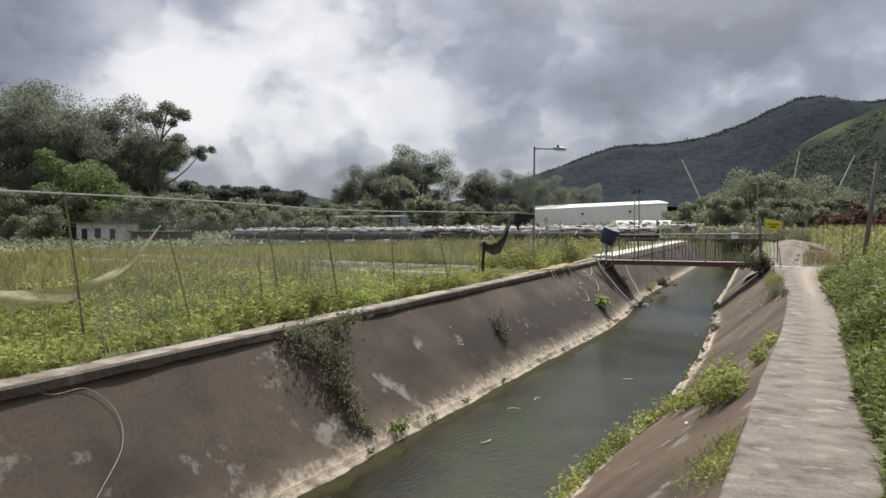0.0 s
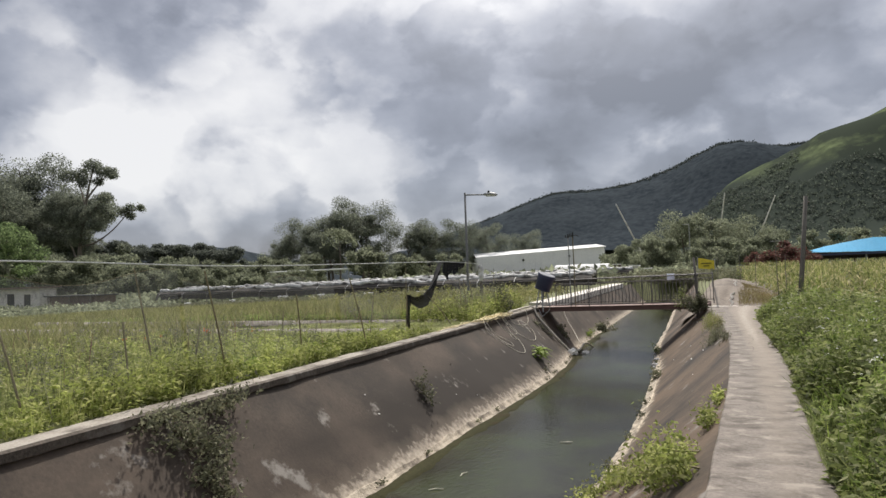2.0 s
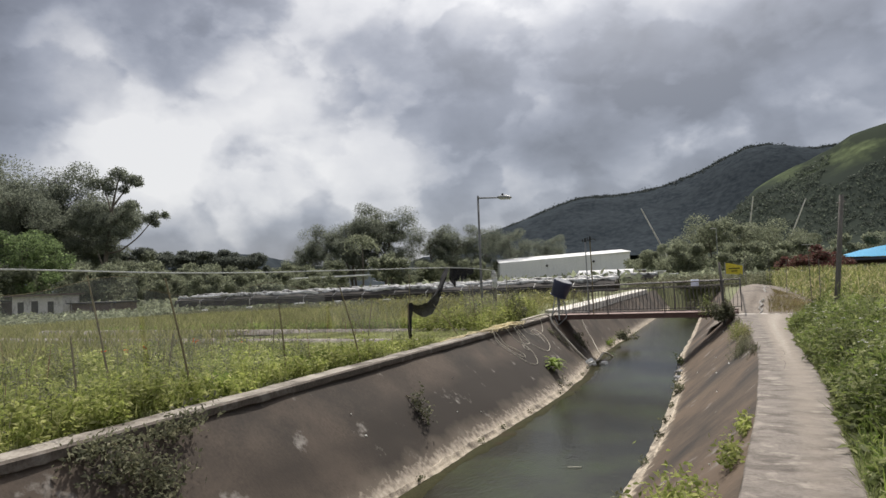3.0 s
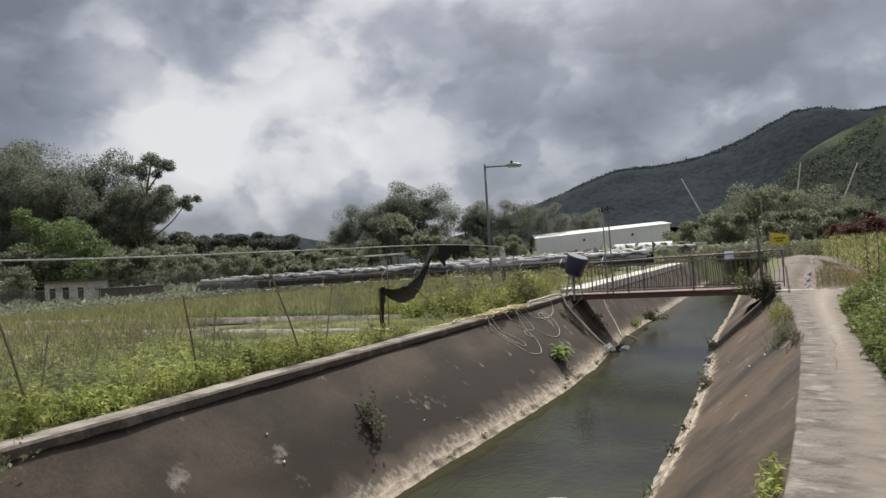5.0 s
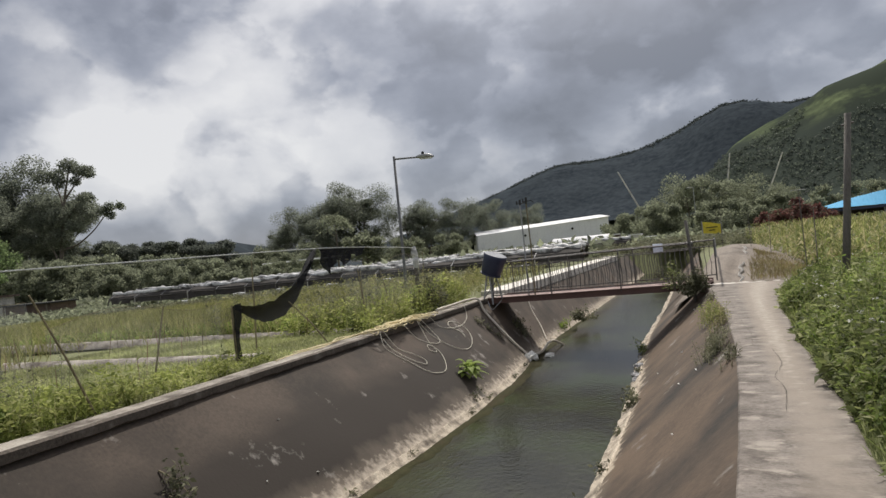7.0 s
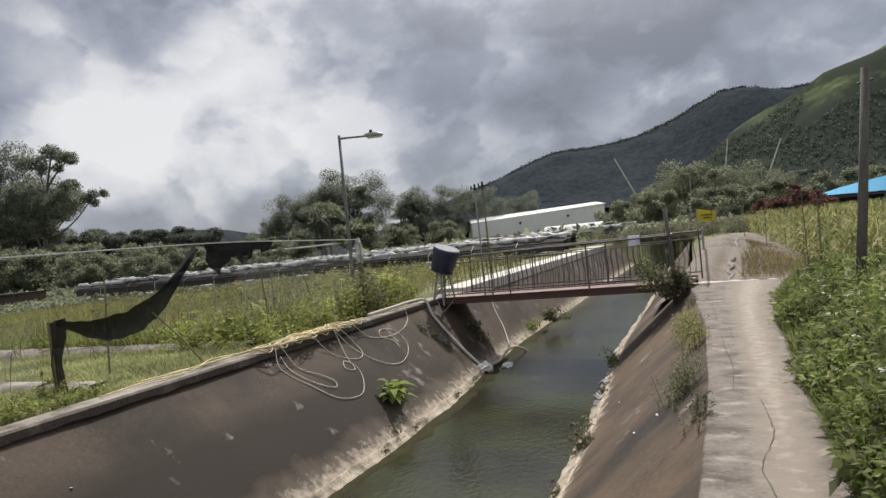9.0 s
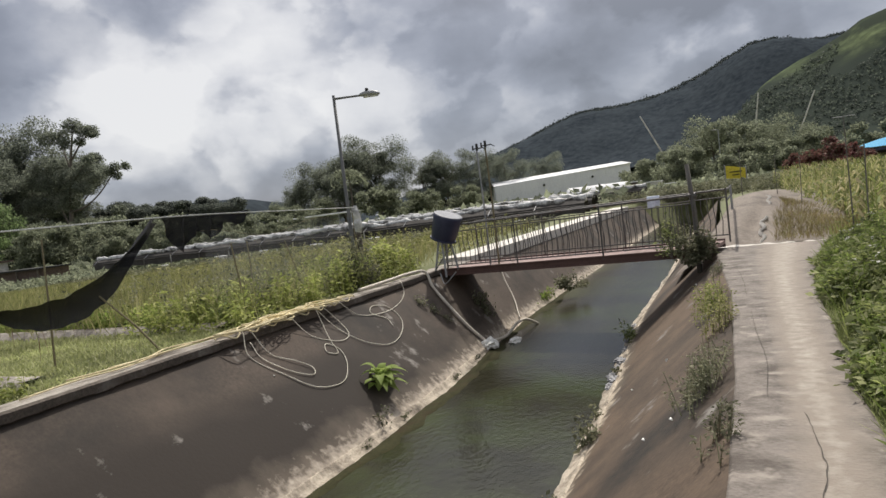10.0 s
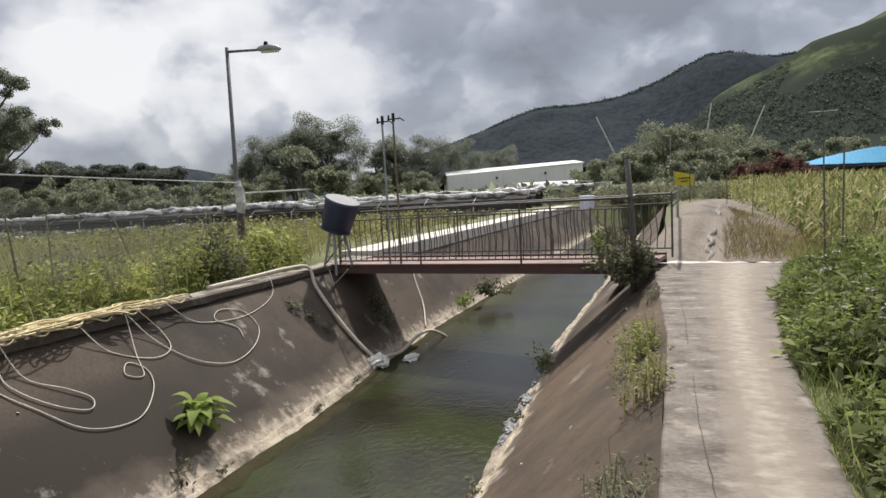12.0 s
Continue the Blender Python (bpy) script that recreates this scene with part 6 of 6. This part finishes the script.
def bush(name, at, radii, n, leaf_size, mat, label, category="bush", stems=7, seed=1, lumps=9):
    t = thing(name, at, label, category)
    r = np.random.default_rng(seed)
    geos = []
    P = []
    for k in range(lumps):
        d = unit(r.normal(size=(1, 3)))[0]
        d[2] = abs(d[2]) * 0.9 + 0.1
        c = d * np.asarray(radii) * r.uniform(.35, .85)
        P.append(crown_points(n // lumps, c, np.asarray(radii) * r.uniform(.22, .45), .2))
        if k < stems:
            geos.append(tube([(0, 0, -.05), tuple(c * .5 + np.array([0, 0, .02])), tuple(c)], [.016, .01, .005], 5))
    part("stems", merge(*geos), M["bark"], t)
    P = np.concatenate(P)
    P[:, 2] = np.maximum(P[:, 2], 0.02)
    quads("leaves", leaf_quads(P, r.uniform(.6, 1.3, len(P)) * leaf_size, .5, .35), mat, t)
    return t


def slope_growth(name, label, spots, leaf_size, mat, side, category="weeds"):
    """Plants hanging on a slope: spots (y, f, spread along, spread down, leaves, proud)."""
    fn = slope_point if side == "left" else slope_right_point
    y0, f0 = spots[0][0], spots[0][1]
    o = fn(y0, f0)
    t = thing(name, o, label, category)
    P = []
    for y, f, sy, sf, n, proud in spots:
        c = fn(y, f)
        part("stem", tube([fn(y, max(0, f - sf)) - o, fn(y + sy * .3, f, proud * .6) - o, fn(y + sy * .5, min(1, f + sf), proud * .5) - o], [.012, .008, .004], 5), M["cane"], t)
        for _ in range(n):
            yy, ff = y + rng.normal() * sy * .55, min(1.0, max(-0.02, f + rng.normal() * sf * .55))
            P.append(np.array(fn(yy, ff, abs(rng.normal()) * proud + .02) - o))
    P = np.array(P)
    quads("leaves", leaf_quads(P, rng.uniform(.6, 1.3, len(P)) * leaf_size, .5, .3), mat, t)
    return t


def upright_weed(name, label, y, f, sy, sf, n, heights, leaf, mat):
    """A clump of thin leafy stalks standing out of the near slope."""
    o = slope_right_point(y, f)
    t = thing(name, o, label, "weeds", "weeds along the path edge")
    P = np.array([tuple(slope_right_point(float(y + rng.normal() * sy * .5), float(np.clip(f + rng.normal() * sf, 0, .5))) - o) for _ in range(n)])
    tagged(quads("leaves", stalk_plants(P, rng.uniform(*heights, n), leaf, 26, .3, 1.6), mat, t), kind="stuff")
    for p in P[:6]:
        h = float(rng.uniform(*heights))
        part("stem", tube([tuple(p), (p[0] + .01, p[1], p[2] + h * .5), (p[0] + .03, p[1] + .02, p[2] + h)], [.005, .004, .002], 5), M["cane"], t)


def broad_leaf_plant():
    o = slope_point(25.45, .70)
    t = thing("broad_leaf_plant", o, "bright green broad-leaved plant on the slope", "plant")
    for k in range(42):
        a = k * 2.4
        el = 0.1 + 0.9 * ((k * 7) % 10) / 10
        L = 0.29 + 0.10 * math.sin(k * 3.3)
        d = Vector((math.cos(a) * math.cos(el) + .35, math.sin(a) * math.cos(el), math.sin(el) + .15)).normalized()
        sd = d.cross(Vector((0, 0, 1))).normalized()
        up = sd.cross(d).normalized()
        stem = d * (0.04 + 0.10 * ((k * 3) % 7) / 7) + Vector((0.05, 0, 0.22 * ((k * 5) % 9) / 9))
        vs, n = [], 7
        for i in range(n):
            u = i / (n - 1)
            w = 0.074 * math.sin(math.pi * (0.08 + 0.92 * u) ** 0.8)
            c = stem + d * L * u + Vector((0, 0, -0.55 * L * u * u))
            vs += [c - sd * w + up * w * .35, c, c + sd * w + up * w * .35]
        fs = [(i * 3 + j, i * 3 + j + 1, i * 3 + j + 4, i * 3 + j + 3) for i in range(n - 1) for j in range(2)]
        part("leaf", (vs, fs), M["leaf_bright"], t, "", True)
    part("stem", tube([(0, 0, -.05), (.12, 0, .08), (.2, 0, .25)], [.02, .016, .01], 6), M["cane"], t)


def slope_plants():
    slope_growth("hanging_bush", "dusty green bush hanging from the coping down the slope",
                 [(11.4, .02, .5, .06, 380, .16), (12.3, .05, .4, .06, 420, .26), (11.5, .16, .34, .08, 420, .16), (11.8, .28, .32, .09, 420, .16), (11.55, .44, .26, .09, 330, .12), (11.55, .58, .2, .08, 240, .09), (11.5, .72, .14, .07, 150, .06), (11.6, .84, .1, .05, 80, .04)],
                 .066, M["leaf_dusty"], "left", "bush")
    slope_growth("slope_weed", "thin dusty weed growing from a crack in the slope", [(17.6, .42, .12, .10, 90, .14), (17.5, .55, .14, .08, 80, .12)], .08, M["leaf_dusty"], "left")
    slope_growth("slope_weed", "small green weed at the waterline", [(12.2, .93, .22, .04, 130, .12)], .07, M["leaf_weed"], "left")
    slope_growth("slope_weed", "thin weed at the foot of the slope", [(24.7, .9, .08, .05, 40, .14)], .07, M["leaf_dusty"], "left")
    slope_growth("slope_weed", "dry weed on the cracked slope", [(28.9, .22, .12, .06, 70, .05), (29.1, .36, .1, .06, 60, .05), (29.25, .5, .1, .05, 40, .04)], .06, M["leaf_dusty"], "left")
    slope_growth("slope_weed", "grey-green weed in the shade under the bridge", [(31.3, .5, .28, .10, 200, .12), (31.2, .66, .2, .08, 120, .1)], .08, M["leaf_dusty"], "left")
    slope_growth("slope_weed", "tuft at the waterline beyond the bridge", [(35.5, .9, .5, .06, 150, .14)], .1, M["leaf_weed"], "left")
    r = random.Random(3)
    for i in range(14):
        y = 6 + i * 1.75 + r.uniform(-.5, .5)
        slope_growth("waterline_tuft", "short dark tuft on the silt bank", [(y, .985, .10, .02, 26, .06)], .06, M["leaf_dusty"], "left")
    # creeper on the near slope
    slope_growth("creeper", "leafy creeper running down the slope to the water",
                 [(14.2, .03, .5, .02, 200, .05), (13.0, .05, .35, .03, 230, .08), (11.3, .10, .25, .05, 380, .17), (11.5, .2, .22, .05, 300, .15), (12.0, .14, .26, .06, 360, .17), (12.1, .24, .24, .06, 240, .13), (12.5, .30, .25, .06, 260, .10), (12.8, .44, .28, .07, 280, .09), (13.5, .6, .35, .07, 280, .08),
                  (14.2, .76, .4, .06, 300, .09), (13.8, .86, .5, .05, 380, .10), (13.0, .92, .5, .04, 400, .11), (12.2, .95, .5, .04, 360, .10), (11.4, .97, .5, .03, 300, .09), (10.7, 1.0, .4, .02, 160, .05)], .062, M["leaf_bank"], "right")
    o = slope_right_point(8.9, .08)
    t = thing("dry_grass_tuft", o, "yellowish grass tuft at the path edge", "grass")
    P = np.array([tuple(slope_right_point(float(8.9 + rng.normal() * .28), float(min(.3, abs(.05 + rng.normal() * .07)))) - o) for _ in range(620)])
    tagged(quads("grass", blade_quads(P, rng.uniform(.05, .15, len(P)), .006, .5), M["leaf_meadow"], t), kind="stuff")
    quads("leaves", leaf_quads(P[:320] + np.array([0, 0, .08]), .035, .5, .3), M["leaf_bank"], t)
    upright_weed("edge_weed", "thin dusty weeds at the edge of the path", 20.9, .04, .4, .03, 12, (.08, .22), .035, M["leaf_dusty"])
    upright_weed("edge_weed", "feathery dusty weeds at the edge of the path", 22.4, .14, .32, .05, 46, (.15, .42), .036, M["leaf_dusty"])
    upright_weed("edge_weed", "yellowing weeds at the edge of the path", 24.4, .10, .3, .05, 20, (.15, .45), .045, M["leaf_meadow"])
    upright_weed("edge_weed", "thin yellow-green weeds on the slope", 26.0, .13, .4, .06, 28, (.12, .42), .045, M["leaf_bank"])
    upright_weed("edge_weed", "small dry weeds at the edge of the path", 28.3, .05, .3, .03, 10, (.08, .22), .035, M["leaf_dusty"])
    for i in range(9):
        y = 14.5 + i * 1.6 + r.uniform(-.4, .4)
        slope_growth("waterline_tuft", "short weed on the silt bank", [(y, .96, .12, .03, 40, .07)], .07, M["leaf_dusty"], "right")
    slope_growth("waterline_weed", "leafy weed caught at the waterline", [(24.3, .9, .14, .05, 170, .12)], .07, M["leaf_dusty"], "right")
    slope_growth("waterline_weed", "grey leafy weed on the silt bank", [(29.9, .93, .25, .04, 170, .16)], .08, M["leaf_hedge"], "right")
    broad_leaf_plant()


def bushes():
    bush("bush", (-7.0, 28.6, 0), (0.80, 0.95, 1.2), 1500, .085, M["leaf_dusty"], "loose dusty green bush by the fence", seed=2)
    bush("bush", (-7.15, 28.9, 0), (0.55, 0.7, 0.9), 700, .10, M["leaf_weed"], "green undergrowth inside the dusty bush", seed=22)
    bush("bush", (-7.2, 30.7, 0), (0.8, 0.9, 1.4), 1100, .15, M["leaf_bank"], "yellow-green leafy bush by the bridge", seed=3)
    bush("bush", (-9.2, 31.2, 0), (1.2, 1.0, 1.0), 1000, .14, M["leaf_bank"], "yellow-green leafy bush by the post", seed=5)
    bush("bush", (-8.0, 26.8, 0), (.9, .9, .65), 1000, .09, M["leaf_dusty"], "low green bush behind the fence", seed=6)
    bush("bush", (-9.8, 29.0, -.05), (1.2, 1.2, .8), 1100, .11, M["leaf_dusty"], "loose green bush behind the fence", seed=7)
    bush("bush", (0.02, 30.0, -.05), (.5, .55, .75), 1500, .09, M["leaf_dusty"], "dusty bush round the bridge post", seed=8)
    bush("bush", (-0.42, 29.98, .1), (.3, .25, .7), 240, .08, M["leaf_hedge"], "thin green shoots grown through the railing", seed=9)
    bush("bush", (-4.0, 36.0, -1.3), (.5, .5, .6), 600, .1, M["leaf_dusty"], "small bush on the bank beyond the bridge", seed=10)
    bush("bush", (-1.2, 38.5, -.6), (.7, .7, .9), 900, .11, M["leaf_dusty"], "dark bush on the bank beyond the bridge", seed=11)
    bush("bush", (-6.85, 14.3, 0), (.55, .6, .4), 900, .09, M["leaf_weed"], "low leafy weed clump behind the coping", seed=12)
    bush("bush", (-6.9, 16.6, 0), (.5, .6, .45), 900, .09, M["leaf_weed"], "low leafy weed clump behind the coping", seed=13)


def hedge_right():
    """Leafy plants along the right edge of the path."""
    for name, n, leaf, per, key, tall, lab in (("hedge_plants", 5600, .082, 22, "leaf_hedge", 1.0, "dense bright green leafy plants beside the path"),
                                               ("hedge_weeds", 2600, .06, 22, "leaf_weed", 1.15, "olive weeds mixed among the leafy plants"),
                                               ("hedge_broad_leaves", 900, .14, 9, "leaf_hedge", .9, "broader leaved plants near the path")):
        y = rng.uniform(3.5, 31.2, n)
        edge = np.array([path_right(v) for v in y]) + np.array([0.16 * noise.noise((v * 0.8, 0, 9)) + .07 * noise.noise((v * 3, 0, 9)) for v in y])
        x = edge + 0.07 + rng.exponential(0.8, n)
        keep = x < 5.5
        x, y, edge = x[keep], y[keep], edge[keep]
        lump = np.array([noise.noise((a * .9, b * .9, 3)) for a, b in zip(x, y)])
        lump2 = np.array([noise.noise((a * 2.1, b * 2.1, 6)) for a, b in zip(x, y)])
        ok = lump + .7 * lump2 > -.5 + .25 * rng.random(len(x))
        x, y, edge, lump, lump2 = x[ok], y[ok], edge[ok], lump[ok], lump2[ok]
        h = np.clip(0.14 + 0.62 * (x - edge), 0.10, 0.62) * rng.uniform(.6, 1.2, len(x)) * tall * np.clip(1 + .75 * lump + .6 * lump2, .35, 1.8)
        h = h * np.interp(y, [0, 24, 28, 32], [1, 1, .75, .55])
        P = np.stack([x, y, np.full(len(x), -0.03)], 1)
        tagged(quads(name, stalk_plants(P, h, leaf, per, .6, .9), M[key]), lab, "plants", kind="stuff")
    P = scatter(26000, 1.2, 9, 4, 33, -0.03)
    e = np.array([path_right(v) for v in P[:, 1]])
    P = P[P[:, 0] > e + 0.05]
    tagged(quads("hedge_grass", blade_quads(P, rng.uniform(.10, .40, len(P)), .012, .5), M["leaf_weed"]), "green grass between the plants", "grass", kind="stuff")
    P = scatter(1900, 3.0, 9, 5, 27, -0.03)
    tagged(quads("field_plants", stalk_plants(P, rng.uniform(.5, .85, len(P)), .15, 14, .5), M["leaf_hedge"]), "green crop plants in the field", "crop", kind="stuff")
    P = scatter(11000, 0, 0.3, 3.5, 31.4, -0.03)
    P[:, 0] = np.array([path_right(v) + 0.07 * noise.noise((v * 0.9, 4, 3)) for v in P[:, 1]]) - 0.01 + rng.exponential(0.13, len(P))
    tagged(quads("path_verge", blade_quads(P, rng.uniform(.04, .14, len(P)), .009, .4), M["leaf_hedge"]), "low grass along the broken edge of the path", "grass", kind="stuff")
    F = []
    for _ in range(90):
        yy = rng.uniform(10, 30)
        xx = path_right(yy) + .35 + rng.exponential(.8)
        c = np.array([xx, yy, min(.68, .22 + .6 * (xx - path_right(yy)))])
        F.append(c + rng.normal(size=(5, 3)) * np.array([.018, .018, .006]))
    F = np.concatenate(F)
    tagged(quads("white_flowers", leaf_quads(F, .035, .8, .8), M["flower"]), "tiny white flowers among the plants", "flowers", kind="stuff")
    # dry grass beside the rise
    P = scatter(14000, 1.4, 5.2, 31.9, 42, 0.0)
    P = P[P[:, 0] > 1.45 + .05 * (P[:, 1] - 32)]
    P[:, 2] += np.clip((P[:, 1] - 32.2) / 5, 0, 1) * .55 * np.clip((3.2 - P[:, 0]) / 1.7, 0, 1)
    tagged(quads("dry_grass", blade_quads(P, rng.uniform(.08, .26, len(P)), .014, .5), M["dry_grass"]), "dry yellow grass beside the rising path", "grass", kind="stuff")


def maize():
    """Maize rows: stalk, long arching leaves and pale tassels."""
    V = []
    base = []
    for row_i, x in enumerate(np.arange(3.3, 26, .62)):
        for y in np.arange(27.5, 74, .40):
            if x < 3.3 + max(0, (31 - y)) * .7:
                continue
            if rng.random() < (0.30 if y < 48 else .62):
                continue
            base.append((x + rng.normal() * .08, y + rng.normal() * .08, -.02))
    base = np.array(base)
    n = len(base)
    h = rng.uniform(1.0, 1.42, n) * np.interp(base[:, 1], [27, 33, 74], [.8, 1, 1.05])
    per = 10
    for k in range(per):
        f = 0.12 + .78 * k / per
        az = rng.uniform(0, 2 * math.pi, n)
        L = rng.uniform(.32, .56, n) * (1.1 - .5 * f)
        p0 = base + np.stack([0 * h, 0 * h, h * f], 1)
        d = np.stack([np.cos(az), np.sin(az), 0 * az], 1)
        s = np.stack([-np.sin(az), np.cos(az), 0 * az], 1) * .032
        p1 = p0 + d * (L * .5)[:, None] + np.array([0, 0, 1]) * (L * rng.uniform(.25, .55, n))[:, None]
        p2 = p0 + d * L[:, None] + np.array([0, 0, 1]) * (L * rng.uniform(-.25, .25, n))[:, None]
        V.append(np.stack([p0 - s * .6, p1 - s, p1 + s, p0 + s * .6], 1))
        V.append(np.stack([p1 - s, p2 - s * .1, p2 + s * .1, p1 + s], 1))
    top = base + np.stack([rng.normal(size=n) * .05, rng.normal(size=n) * .05, h], 1)
    w = np.array([.012, .008, 0])
    V.append(np.stack([base - w, base + w, top + w * .6, top - w * .6], 1))
    for _ in range(4):
        a = top + rng.normal(size=(n, 3)) * np.array([.10, .10, .03]) + np.array([0, 0, .16])
        V.append(np.stack([top - w, top + w, a + w * .5, a - w * .5], 1))
    tagged(quads("maize_crop", np.concatenate(V), M["leaf_corn"]), "ripening maize with yellowing leaves and tassels", "maize", kind="stuff")


def far_growth():
    P = scatter(9000, -14, 60, 72, 130, -.05)
    P = P[(np.abs(P[:, 0]) > 3.0) | (P[:, 1] > 84)]
    tagged(quads("far_scrub", leaf_quads(P + np.stack([0 * P[:, 0], 0 * P[:, 0], rng.uniform(.1, 1.1, len(P))], 1), rng.uniform(.35, .8, len(P)), .6, .4), M["leaf_shrub"]), "dull green scrub at the far end of the field", "scrub", kind="stuff")
    P = scatter(5200, -16, 9, 67, 96, -.05)
    P = np.concatenate([P[(P[:, 0] < -0.6) | (P[:, 0] > 3.4)], scatter(900, -1, 4, 68, 94, -.05)])
    tagged(quads("bank_scrub", stalk_plants(P, rng.uniform(.3, 1.1, len(P)), .24, 9, .5), M["leaf_dusty"]), "dusty scrub and weeds past the channel's end", "scrub", kind="stuff")
    P = scatter(9000, -90, -8, 66, 100, "left")
    tagged(quads("far_weeds", leaf_quads(P + np.stack([0 * P[:, 0], 0 * P[:, 0], rng.uniform(.1, 1.3, len(P))], 1), rng.uniform(.5, 1.2, len(P)), .6, .4), M["leaf_shrub"]), "dull green weeds behind the crop rows", "weeds", kind="stuff")
    P = scatter(4000, -66, -45, 40, 62, "left")
    tagged(quads("hut_weeds", leaf_quads(P + np.stack([0 * P[:, 0], 0 * P[:, 0], rng.uniform(.1, .8, len(P))], 1), rng.uniform(.2, .5, len(P)), .6, .4), M["leaf_shrub"]), "weeds before the hut", "weeds", kind="stuff")
    P = scatter(3200, -92, -64, 52, 59, "left")
    tagged(quads("hut_scrub", leaf_quads(P + np.stack([0 * P[:, 0], 0 * P[:, 0], rng.uniform(.1, .7, len(P)) * np.clip(0.6 + np.sin(P[:, 0] * .9), .25, 1.4)], 1), rng.uniform(.2, .5, len(P)), .6, .4), M["leaf_shrub"]), "rank weeds grown up round the hut", "weeds", kind="stuff")
    P = scatter(700, -3.6, -0.4, 60, 68, 0.1)
    tagged(quads("channel_end_scrub", stalk_plants(P, rng.uniform(.4, 1.0, len(P)), .2, 16), M["leaf_dusty"]), "dusty scrub closing the far end of the channel", "scrub", kind="stuff")


field_left()
slope_plants()
bushes()
hedge_right()
maize()
far_growth()
